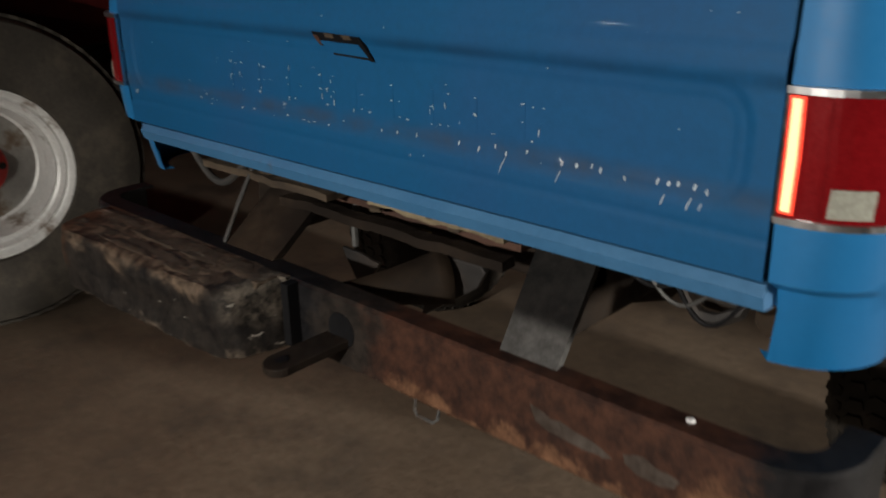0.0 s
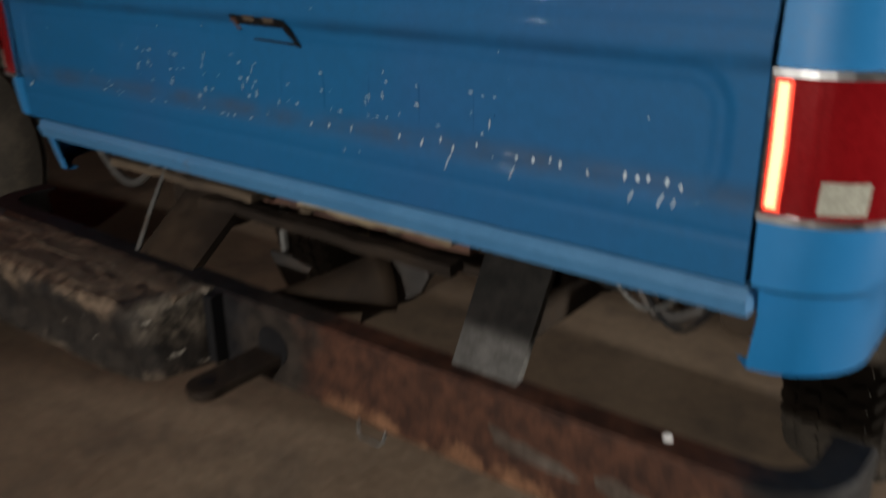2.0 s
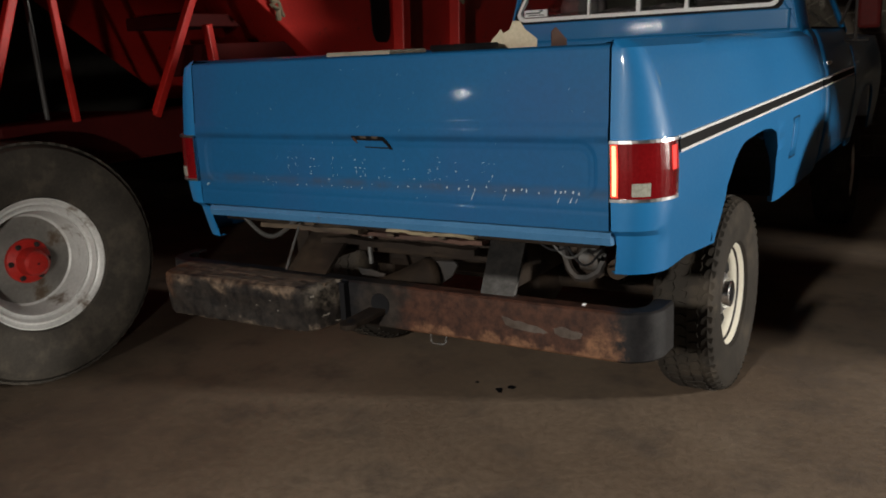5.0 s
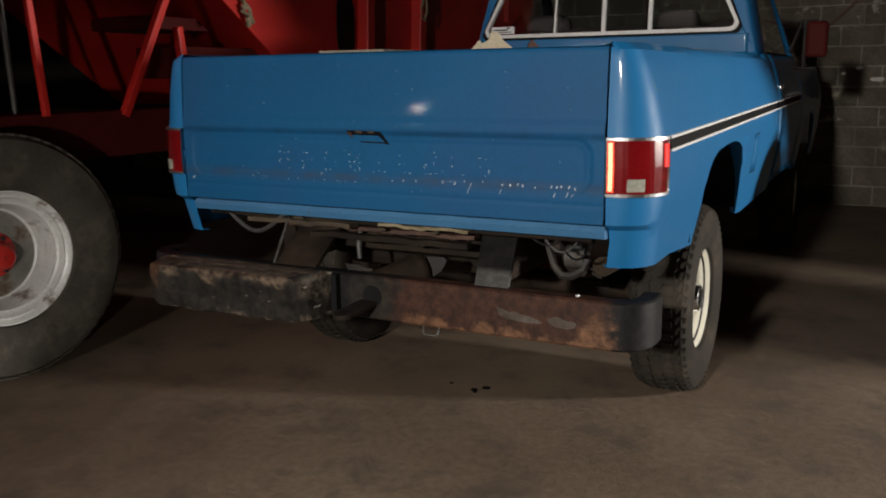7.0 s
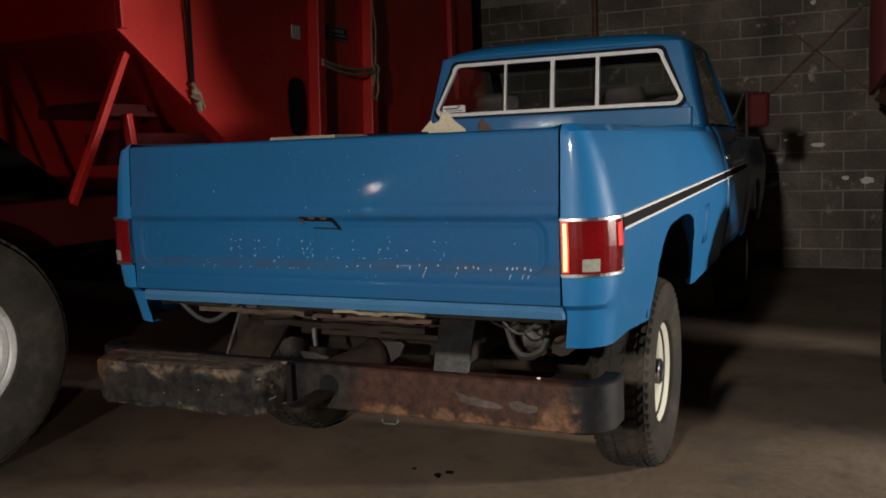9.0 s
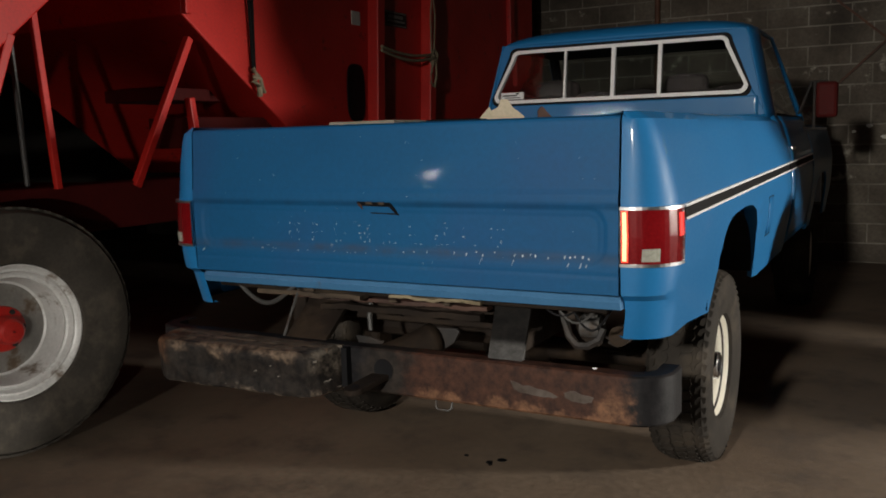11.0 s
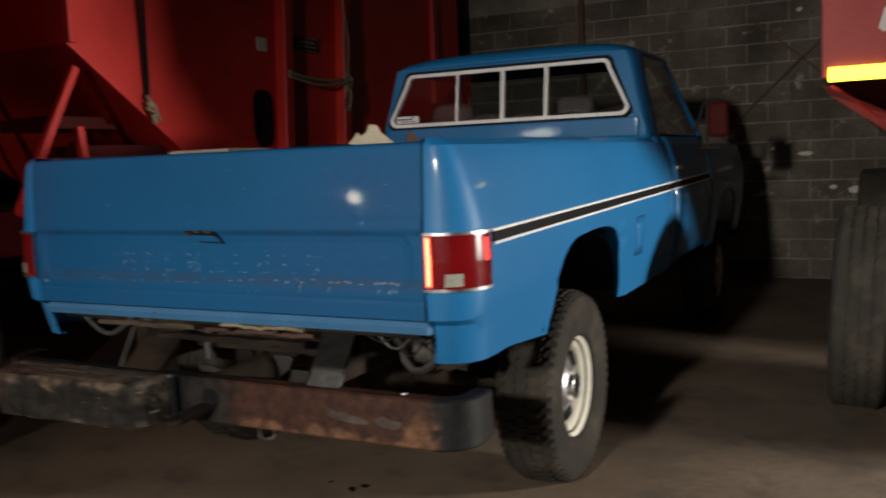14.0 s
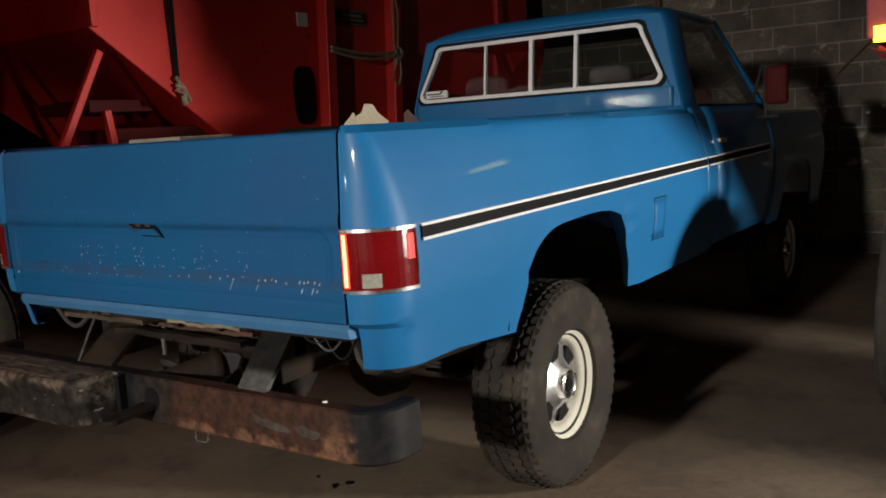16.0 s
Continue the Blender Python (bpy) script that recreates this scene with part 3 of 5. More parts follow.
def gate_patch(outline, proud, name, material, label=""):
    """A small flat piece that lies on the tailgate's skin."""
    bm = bmesh.new()
    lo = [bm.verts.new((x, gate_y(x, z) - proud, z)) for x, z in outline]
    hi = [bm.verts.new((x, gate_y(x, z) + 0.004, z)) for x, z in outline]
    bm.faces.new(lo)
    n = len(lo)
    for k in range(n):
        bm.faces.new((lo[k], hi[k], hi[(k + 1) % n], lo[(k + 1) % n]))
    return part(name, bm, material, gate, label)


handle = gate_patch([(-0.074, 1.160), (0.044, 1.158), (0.068, 1.137), (-0.028, 1.139)], 0.005, "handle_cover", GATE, "bent blue handle cover plate")
gate_patch([(-0.080, 1.176), (0.052, 1.173), (0.046, 1.159), (-0.078, 1.161)], 0.0035, "handle_slot", BLACK, "dark open slot of the handle")
gate_patch([(0.052, 1.173), (0.082, 1.130), (0.070, 1.131), (0.044, 1.160)], 0.0035, "handle_slot", BLACK)
gate_patch([(-0.032, 1.140), (0.072, 1.137), (0.074, 1.132), (-0.030, 1.135)], 0.0035, "handle_slot", BLACK)

gate_patch([(-0.080, 1.170), (-0.066, 1.169), (-0.060, 1.150), (-0.066, 1.150)], 0.0038, "handle_slot", RUSTDARK)
gate_patch([(-0.045, 1.1755), (-0.018, 1.175), (-0.020, 1.166), (-0.044, 1.167)], 0.0042, "handle_rag", DUSTY, "dusty scrap in the slot")
gate_patch([(0.004, 1.1745), (0.030, 1.174), (0.028, 1.166), (0.006, 1.166)], 0.0042, "handle_rag", DUSTY, "dusty scrap in the slot")
rnd = random.Random(7)
# a faint row of raised marks, and the rubbed spots on them
for k in range(9):
    x = -0.36 + 0.10 * k
    bm = bmesh.new()
    box(bm, x - 0.024, x - 0.016, gate_y(x, 1.065) - 0.0006, gate_y(x, 1.065) + 0.004, 1.034, 1.096)
    z = rnd.choice((1.04, 1.065, 1.09))
    box(bm, x + 0.004, x + 0.020, gate_y(x, z) - 0.0006, gate_y(x, z) + 0.004, z - 0.003, z + 0.003)
    part("embossed_mark", bm, GATE, gate, "faint raised bar")


def scuff(x, z, w, h, a, name="scuff"):
    bm = bmesh.new()
    c, s = math.cos(a), math.sin(a)
    pts = []
    for q in range(8):
        th = 2 * math.pi * q / 8
        r = rnd.uniform(0.6, 1.0)
        du, dv = r * w / 2 * math.cos(th), r * h / 2 * math.sin(th)
        px, pz = x + du * c - dv * s, z + du * s + dv * c
        pts.append(bm.verts.new((px, gate_y(px, pz) - 0.0014, pz)))
    bm.faces.new(pts)
    return part(name, bm, SCUFF, gate)


for x in (0.094, 0.135, 0.185, 0.285, 0.33, 0.365, 0.388, 0.43, 0.50, 0.526, 0.552, 0.568, 0.611, 0.665, 0.682, 0.697, 0.722, 0.741):
    scuff(x, 1.013 + rnd.gauss(0, 0.003), rnd.uniform(0.004, 0.008), rnd.uniform(0.008, 0.014), rnd.uniform(-0.35, 0.1))
for x, h in ((0.388, 0.035), (0.50, 0.03), (0.682, 0.022), (0.722, 0.028), (0.74, 0.016)):
    scuff(x - 0.006, 0.99, 0.003, h, -0.35)
for k in range(60):
    scuff(-0.36 + 0.10 * rnd.randrange(9) + rnd.choice((-0.02, 0.0, 0.02)), rnd.choice((1.037, 1.065, 1.093)) + rnd.gauss(0, 0.002), rnd.uniform(0.004, 0.014), rnd.uniform(0.0015, 0.0035), rnd.uniform(-0.3, 0.3))
for k in range(16):
    x = -0.36 + 0.10 * rnd.randrange(9)
    scuff(x + rnd.choice((-0.024, -0.016, 0.012, 0.02)), rnd.uniform(1.034, 1.096), rnd.uniform(0.002, 0.0035), rnd.uniform(0.006, 0.018), rnd.uniform(-0.2, 0.2))
for k in range(34):
    scuff(rnd.uniform(-0.8, 0.8), rnd.uniform(0.93, 1.42), rnd.uniform(0.002, 0.005), rnd.uniform(0.0015, 0.004), rnd.uniform(0, 3), "paint_chip")
for k in range(14):
    scuff(rnd.uniform(-0.62, 0.0), 1.0 + rnd.gauss(0, 0.006), rnd.uniform(0.004, 0.012), rnd.uniform(0.002, 0.004), rnd.uniform(-0.2, 0.2), "paint_chip")
scuff(-0.795, 0.985, 0.022, 0.008, 0.6)

# sill under the tailgate, bed floor, inner walls
bm = bmesh.new()
grid(bm, lambda x, t: Vector((x, (0.05, 0.006, -0.004, 0.004, 0.05)[t], (0.902, 0.900, 0.885, 0.862, 0.858)[t])), steps(-0.80, 0.838, 40), range(5))
for x in (-0.80, 0.838):
    bm.faces.new([bm.verts.new((x, y, z)) for y, z in ((0.05, 0.902), (0.006, 0.900), (-0.004, 0.885), (0.004, 0.862), (0.05, 0.858))])
part("rear_sill", bm, SILL, truck, "lightened blue sill with rubbed stained patches", smooth=False)
bm = bmesh.new()
for x1, y0, y1 in ((0.80, 0.05, 0.655), (0.515, 0.655, 1.625), (0.80, 1.625, 2.64)):
    box(bm, -x1, x1, y0, y1, 0.90, 0.93)
part("bed_floor", bm, UNDER, truck, "dark bed floor")
part("bed_front", boxed(-0.86, 0.86, 2.64, 2.668, 0.9, 1.44), BLUE, truck)
for sx in (-1, 1):
    bm = bmesh.new()
    rows = []
    for a in steps(0, math.pi, 20):
        y, z = 1.14 - 0.475 * math.cos(a), 0.745 + 0.31 * math.sin(a) ** 0.7
        rows.append([bm.verts.new((sx * x, y, z)) for x in (0.52, 0.955)])
    for a, b in zip(rows, rows[1:]):
        bm.faces.new((a[0], a[1], b[1], b[0]))
    bm.faces.new([r[0] for r in rows])
    part("wheel_well", bm, BLACK, truck, "black inner wheel well")

# cab
cab_x = table([0.70, 0.9, 1.05, 1.15, 1.25, 1.40, 1.45], [0.94, 0.975, 0.986, 0.984, 0.968, 0.925, 0.895])
CAB_S = -0.012


def flank(y0, y1, zs, inset=0.0, sx=1):
    return lambda: grid(bmesh.new(), lambda y, z: Vector((sx * (cab_x(z) - inset) + CAB_S, y, z)), steps(y0, y1, 8), zs)


for sx in (-1, 1):
    part("cab_corner", flank(2.70, 2.86, steps(0.70, 1.45, 16), 0, sx)(), BLUE, truck, smooth=True, solid=0.02)
    door = part("door", flank(2.866, 4.02, steps(0.72, 1.45, 16), 0, sx)(), BLUE, truck, "closed blue cab door", smooth=True, solid=0.02)
    part("door_handle", boxed(sx * 0.965 + CAB_S - 0.012, sx * 0.965 + CAB_S + 0.02, 2.95, 3.07, 1.255, 1.28), CHROME, door, "chrome door handle", bevel=0.005)
    bm = bmesh.new()

    def fender(y, z):
        return Vector((sx * cab_x(z) + CAB_S, y, z))
    ys = steps(4.03, 5.62, 24)
    rows = []
    for y in ys:
        lo = 0.68
        if abs(y - 4.78) < 0.47:
            lo = 0.62 + 0.42 * math.sqrt(max(0, 1 - ((y - 4.78) / 0.47) ** 4))
        zb = max(lo, 0.68)
        rows.append([bm.verts.new(fender(y, z)) for z in steps(zb, 1.38, 12)] + [bm.verts.new((sx * 0.80 + CAB_S, y, 1.40))])
    for a, b in zip(rows, rows[1:]):
        for k in range(len(a) - 1):
            bm.faces.new((a[k], b[k], b[k + 1], a[k + 1]))
    part("front_fender", bm, BLUE, truck, smooth=True, solid=0.015)
part("hood", grid(bmesh.new(), lambda x, y: Vector((x + CAB_S, y, 1.41 + 0.035 * (1 - (x / 0.82) ** 2) - 0.03 * (y - 4.2))), steps(-0.82, 0.82, 12), steps(4.2, 5.6, 8)), BLUE, truck, smooth=True, solid=0.02)
part("firewall", boxed(-0.9, 0.9, 4.05, 4.1, 0.75, 1.42), UNDER, truck)
part("grille", boxed(-0.9, 0.9, 5.56, 5.62, 0.75, 1.36), ALU, truck)
part("cab_floor", boxed(-0.93, 0.93, 2.72, 4.1, 0.72, 0.78), UNDER, truck)


def back_y(z):
    return 2.70 if z < 1.58 else 2.70 + 0.13 * (z - 1.58)


# back wall of the cab with its window opening
def superloop(cx, half_lo, half_hi, z0, z1, r, n=8, lean=0.0):
    pts = []
    corners = [(half_hi, z1, 0), (-half_hi, z1, 90), (-half_lo, z0, 180), (half_lo, z0, 270)]
    for x, z, a in corners:
        sx, sz = (1 if x > 0 else -1), (1 if z == z1 else -1)
        for k in range(n + 1):
            th = radians(a + 90 * k / n)
            pts.append((cx + x - sx * r + r * math.cos(th), z - sz * r + r * math.sin(th)))
    return pts


WC = -0.028
outer = superloop(CAB_S, 0.862, 0.752, 1.44, 1.955, 0.03)
inner = superloop(WC, 0.775, 0.665, 1.588, 1.912, 0.05)
bm = bmesh.new()
a = [bm.verts.new((x, back_y(z), z)) for x, z in outer]
b = [bm.verts.new((x, back_y(z), z)) for x, z in inner]
c = [bm.verts.new((x, back_y(z) + 0.03, z)) for x, z in inner]
for k in range(len(a)):
    j = (k + 1) % len(a)
    bm.faces.new((a[k], a[j], b[j], b[k]))
    bm.faces.new((b[k], b[j], c[j], c[k]))
part("cab_back", bm, BLUE, truck, "blue rear cab panel", smooth=False)
part("cab_back_lower", grid(bmesh.new(), lambda x, z: Vector((x + CAB_S, 2.70 + 0.012 * math.sin((z - 1.30) * 20), z)), steps(-0.875, 0.875, 20), steps(0.75, 1.465, 20)), BLUE, truck, smooth=True, solid=0.01)

def frame_loop(lo0, hi0, z00, z10, grow, y0, y1):
    bm = bmesh.new()
    o = superloop(WC, lo0, hi0, z00, z10, 0.05)
    i = superloop(WC, lo0 - grow * 1.1, hi0 - grow, z00 + grow, z10 - grow, 0.035)
    vs = [[bm.verts.new((x, back_y(z) + dy, z)) for x, z in ring] for ring, dy in ((o, y0), (i, y0), (i, y1), (o, y1))]
    n = len(o)
    for r in range(4):
        p, q = vs[r], vs[(r + 1) % 4]
        for k in range(n):
            bm.faces.new((p[k], p[(k + 1) % n], q[(k + 1) % n], q[k]))
    return bm


belt = grid(bmesh.new(), lambda x, t: Vector((x + CAB_S, 2.692 - 0.0007 * math.sin(math.pi * t) + 0.0014 * noise.noise(Vector((x * 9, t * 0.3, 0.5))), 1.462 + 0.108 * t)), steps(-0.822, 0.822, 80), steps(0, 1, 14))
part("cab_belt", belt, POLISHED, truck, "rolled blue panel under the rear window, wavy and shiny", smooth=True, solid=0.004)
part("window_gasket", frame_loop(0.800, 0.690, 1.566, 1.934, 0.022, -0.004, 0.012), BLACK, truck, "black rubber gasket of the rear window")
win = part("rear_window", bmesh.new(), WHITE_TRIM, truck, "white framed sliding rear window")


part("window_frame", frame_loop(0.782, 0.672, 1.584, 1.916, 0.021, -0.010, 0.02), WHITE_TRIM, win, "white aluminium window frame")
for x, w in ((-0.335, 0.013), (-0.028, 0.024), (0.253, 0.022)):
    part("window_bar", beam(bmesh.new(), (x, back_y(1.60) - 0.002, 1.60), (x, back_y(1.90) - 0.002, 1.90), w, 0.02, up=(0, 1, 0)), WHITE_TRIM, win, "white upright bar")
edges = [-0.79, -0.335, -0.028, 0.253, 0.74]
for x0, x1 in zip(edges, edges[1:]):
    bm = bmesh.new()
    t0 = -0.67 if x0 == edges[0] else x0
    t1 = 0.62 if x1 == edges[-1] else x1
    m = [(x0, 1.600), (x1, 1.600), (t1, 1.905), (t0, 1.905)]
    lo = [bm.verts.new((x, back_y(z) + 0.008, z)) for x, z in m]
    hi = [bm.verts.new((x, back_y(z) + 0.012, z)) for x, z in m]
    bm.faces.new(lo)
    bm.faces.new(hi[::-1])
    for k in range(4):
        bm.faces.new((lo[k], hi[k], hi[(k + 1) % 4], lo[(k + 1) % 4]))
    p = part("pane", bm, PANE, win, "dark glass pane")
    p.visible_shadow = False
# small sticker with unreadable lettering on the glass
part("sticker", boxed(-0.765, -0.61, back_y(1.63) - 0.004, back_y(1.63) + 0.006, 1.612, 1.655), WHITE_TRIM, win, "small white sticker with dark bars")
for x0, x1, z0, z1 in ((-0.755, -0.655, 1.632, 1.640), (-0.74, -0.63, 1.620, 1.625), (-0.66, -0.64, 1.642, 1.651)):
    part("sticker_bar", boxed(x0, x1, back_y(1.63) - 0.006, back_y(1.63), z0, z1), BLACK, win)

# roof and pillars
bm = bmesh.new()


def roof(u, v):
    hw = 0.775
    z = 1.945 + 0.086 * math.sqrt(max(0, 1 - abs(u) ** 4)) * math.sqrt(max(0, 1 - abs(v) ** 5))
    return Vector((CAB_S + hw * u * (1 - 0.045 * abs(v) ** 6), 3.20 + 0.458 * v * (1 - 0.025 * abs(u) ** 6), z))


grid(bm, roof, [math.sin(a) for a in steps(-math.pi / 2, math.pi / 2, 28)], [math.sin(a) for a in steps(-math.pi / 2, math.pi / 2, 24)])
part("roof", bm, BLUE, truck, "blue cab roof", smooth=True, solid=0.012)
for sx in (-1, 1):
    bm = bmesh.new()

    def corner(s, z):
        k = (z - 1.44) / 0.54
        xa, xb = 0.862 - 0.125 * k, 0.893 - 0.115 * k
        return Vector((sx * (xa + (xb - xa) * math.sin(s)) + CAB_S, back_y(z) + 0.16 * (1 - math.cos(s)), z))
    grid(bm, corner, steps(0, math.pi / 2, 8), steps(1.44, 1.955, 10))
    part("pillar", bm, BLUE, truck, smooth=True, solid=0.01)
    bm = bmesh.new()
    beam(bm, (sx * 0.888 + CAB_S, 4.20, 1.43), (sx * 0.750 + CAB_S, 3.60, 1.955), 0.042, 0.05, up=(0, 1, 0))
    beam(bm, (sx * 0.750 + CAB_S, 2.84, 1.945), (sx * 0.745 + CAB_S, 3.60, 1.945), 0.036, 0.04)
    part("pillar", bm, BLUE, truck, bevel=0.012)
    bm = bmesh.new()
    pts = [(0.888, 2.86, 1.45), (0.888, 4.14, 1.44), (0.765, 3.64, 1.95), (0.775, 2.87, 1.95)]
    lo = [bm.verts.new((sx * x + CAB_S, y, z)) for x, y, z in pts]
    hi = [bm.verts.new((sx * (x - 0.005) + CAB_S, y, z)) for x, y, z in pts]
    bm.faces.new(lo)
    bm.faces.new(hi[::-1])
    for k in range(4):
        bm.faces.new((lo[k], hi[k], hi[(k + 1) % 4], lo[(k + 1) % 4]))
    p = part("door_glass", bm, PANE, truck, "dark side window glass")
    p.visible_shadow = False
    bm = bmesh.new()
    beam(bm, (sx * 0.888 + CAB_S, 2.85, 1.455), (sx * 0.888 + CAB_S, 4.15, 1.445), 0.025, 0.03)
    part("window_trim", bm, BLACK, truck)
bm = bmesh.new()
pts = [(-0.83, 4.22, 1.44), (0.80, 4.22, 1.44), (0.68, 3.63, 1.95), (-0.70, 3.63, 1.95)]
lo = [bm.verts.new(p) for p in pts]
hi = [bm.verts.new((x, y + 0.006, z)) for x, y, z in pts]
bm.faces.new(lo)
bm.faces.new(hi[::-1])
for k in range(4):
    bm.faces.new((lo[k], hi[k], hi[(k + 1) % 4], lo[(k + 1) % 4]))
part("windscreen", bm, PANE, truck).visible_shadow = False

# black sheet and strips added to darken the cab's inside
part("headliner", boxed(-0.725, 0.70, 2.86, 3.58, 1.912, 1.934), BLACK, truck, "dark headliner")
for sx in (-1, 1):
    part("pillar_dark_strip", beam(bmesh.new(), (sx * 0.856 + CAB_S, 4.15, 1.43), (sx * 0.722 + CAB_S, 3.56, 1.945), 0.05, 0.05, up=(0, 1, 0)), BLACK, truck, "black strip added inside the windscreen pillar")
# seat, wheel and mirror seen through the rear window
bm = bmesh.new()
grid(bm, lambda x, t: Vector((x, 2.92 + 0.16 * math.cos(t) * 0.5, 1.22 + 0.42 * math.sin(t) + 0.012 * math.sin(x * 22))), steps(-0.8, 0.8, 40), steps(0, math.pi, 10))
part("bench_seat", bm, SEAT, truck, "dark red cloth bench seat", smooth=True)
for x, w in ((-0.47, 0.15), (0.36, 0.13)):
    bm = bmesh.new()
    bmesh.ops.create_uvsphere(bm, u_segments=28, v_segments=16, radius=1)
    for vert in bm.verts:
        vert.co = Vector([math.copysign(abs(c) ** 0.6, c) for c in vert.co])
    bmesh.ops.transform(bm, matrix=Matrix.Translation((x, 2.95, 1.645)) @ Matrix.Diagonal((w, 0.05, 0.085, 1)), verts=bm.verts[:])
    part("headrest", bm, SEAT, truck, "dark red headrest", smooth=True)
bm = bmesh.new()
ring = [(-0.42 + 0.19 * math.cos(t), 3.62 + 0.07 * math.sin(t), 1.42 + 0.18 * math.sin(t)) for t in steps(0, 2 * math.pi, 28)]
tube(bm, ring, 0.013, 8)
part("steering_wheel", bm, BLACK, truck, smooth=True)
part("dashboard", boxed(-0.85, 0.85, 3.85, 4.15, 1.15, 1.42), BLACK, truck, bevel=0.03)
for sx in (-1, 1):
    # dark red stands in for the wagon reflected in the glass
    mir = part("side_mirror", boxed(sx * 1.078 - 0.066, sx * 1.078 + 0.066, 3.70, 3.76, 1.445, 1.675), DARKRED, truck, "tall towing mirror on tube arms, dark red reflection painted on", bevel=0.022)
    bm = bmesh.new()
    for z0, z1 in ((1.50, 1.68), (1.40, 1.375)):
        tube(bm, [(sx * 0.90, 3.86, z0 - 0.02), (sx * 0.98, 3.78, z1), (sx * 1.08, 3.77, z1)], 0.010, 8)
    tube(bm, [(sx * 1.0, 3.77, 1.37), (sx * 1.0, 3.77, 1.68)], 0.010, 8)
    part("mirror_arm", bm, OLDSTEEL, mir, "dark tube arms", smooth=True)

# ---- wheels ----


def tyre_profile(w, r, rim):
    h = w / 2
    return [(-h * 0.72, rim), (-h * 0.86, rim + 0.012), (-h, rim + (r - rim) * 0.42), (-h * 0.985, rim + (r - rim) * 0.70), (-h * 0.90, r - 0.022), (-h * 0.80, r - 0.010), (-h * 0.4, r - 0.004), (0, r - 0.002), (h * 0.4, r - 0.004),
            (h * 0.80, r - 0.010), (h * 0.90, r - 0.022), (h * 0.985, rim + (r - rim) * 0.70), (h, rim + (r - rim) * 0.42), (h * 0.86, rim + 0.012), (h * 0.72, rim)]


def lugs(bm, w, r, count, rng):
    """Chunky staggered tread blocks round the tyre."""
    for lane in range(5):
        xc = (-0.385 + 0.1925 * lane) * w
        for k in range(count):
            a = 2 * math.pi * (k + 0.5 * (lane % 2)) / count
            drop = 0.014 if lane in (0, 4) else 0.0
            m = Matrix.Rotation(a, 4, "X") @ Matrix.Translation((xc, 0, r - drop - 0.004)) @ Matrix.Rotation(rng.uniform(-0.12, 0.12) + (0.22 if lane % 2 else -0.22), 4, "Z")
            if lane in (0, 4):
                m = m @ Matrix.Rotation(0.50 if lane else -0.50, 4, "Y")
            L = math.pi * r / count * 1.02
            o = [(-0.078 * w, -L * 0.72), (0.04 * w, -L * 0.78), (0.085 * w, -L * 0.2), (0.078 * w, L * 0.72), (-0.04 * w, L * 0.78), (-0.085 * w, L * 0.2)]
            prism(bm, o, m, 0.008)
    return bm


def truck_wheel(at, turn=0):
    hub = part("wheel", lathe(bmesh.new(), [(-0.10, 0.02), (-0.10, 0.205), (-0.085, 0.212), (0.07, 0.205), (0.088, 0.217), (0.094, 0.219), (0.096, 0.214), (0.090, 0.206), (0.072, 0.196), (0.062, 0.182), (0.045, 0.172), (-0.01, 0.166), (-0.02, 0.15), (-0.02, 0.02)], 64), CREAM, truck, "cream white steel wheel with chrome centre", smooth=True)
    part("tyre", lathe(bmesh.new(), tyre_profile(0.25, 0.402, 0.208), 72), RUBBER, hub, "worn black off-road tyre", smooth=True)
    part("tread", lugs(bmesh.new(), 0.245, 0.402, 56, random.Random(3)), RUBBER, hub, "chunky tread blocks")
    part("brake_drum", lathe(bmesh.new(), [(-0.168, 0.001), (-0.168, 0.160), (-0.160, 0.172), (-0.128, 0.178), (-0.106, 0.206), (-0.103, 0.206), (-0.103, 0.001)], 40), UNDER, hub, "dirty dark brake drum", smooth=True)
    # thin dark ring along the groove inside the rim lip
    part("rim_groove", lathe(bmesh.new(), [(0.0745, 0.1995), (0.0755, 0.197), (0.0705, 0.192), (0.0655, 0.1885)], 64), OLDSTEEL, hub, "dark ring inside the rim lip", smooth=True)
    part("hubcap", lathe(bmesh.new(), [(-0.015, 0.166), (0.022, 0.163), (0.032, 0.155), (0.046, 0.10), (0.066, 0.075), (0.070, 0.062)], 48), ALU, hub, "dull chrome wheel centre", smooth=True)
    part("hub_cover", lathe(bmesh.new(), [(0.066, 0.064), (0.092, 0.056), (0.096, 0.048), (0.092, 0.040), (0.088, 0.002)], 32), CHROME, hub, "chrome hub ring", smooth=True)
    part("hub_bore", lathe(bmesh.new(), [(0.090, 0.030), (0.095, 0.026), (0.095, 0.002)], 24), BLACK, hub, "dark hub centre", smooth=True)
    for k in range(6):
        m = Matrix.Rotation(2 * math.pi * (k + 0.2) / 6, 4, "X") @ Matrix(((0, 0, 1, 0.034), (1, 0, 0, 0), (0, 1, 0, 0), (0, 0, 0, 1)))
        part("wheel_slot", prism(bmesh.new(), [(-0.024, 0.098), (0.024, 0.098), (0.046, 0.146), (0.022, 0.154), (-0.022, 0.154), (-0.046, 0.146)], m, 0.014), BLACK, hub, "dark slot in the wheel centre")
    hub.matrix_basis = pose(*at, 0, 0, turn)
    return hub


truck_wheel((0.808, 1.19, 0.407))
truck_wheel((-0.845, 1.19, 0.407), 180)
truck_wheel((0.80, 4.80, 0.405))
truck_wheel((-0.80, 4.80, 0.405), 180)

# ---- rear bumper: steel channel with one step block left on it ----
bm = bmesh.new()


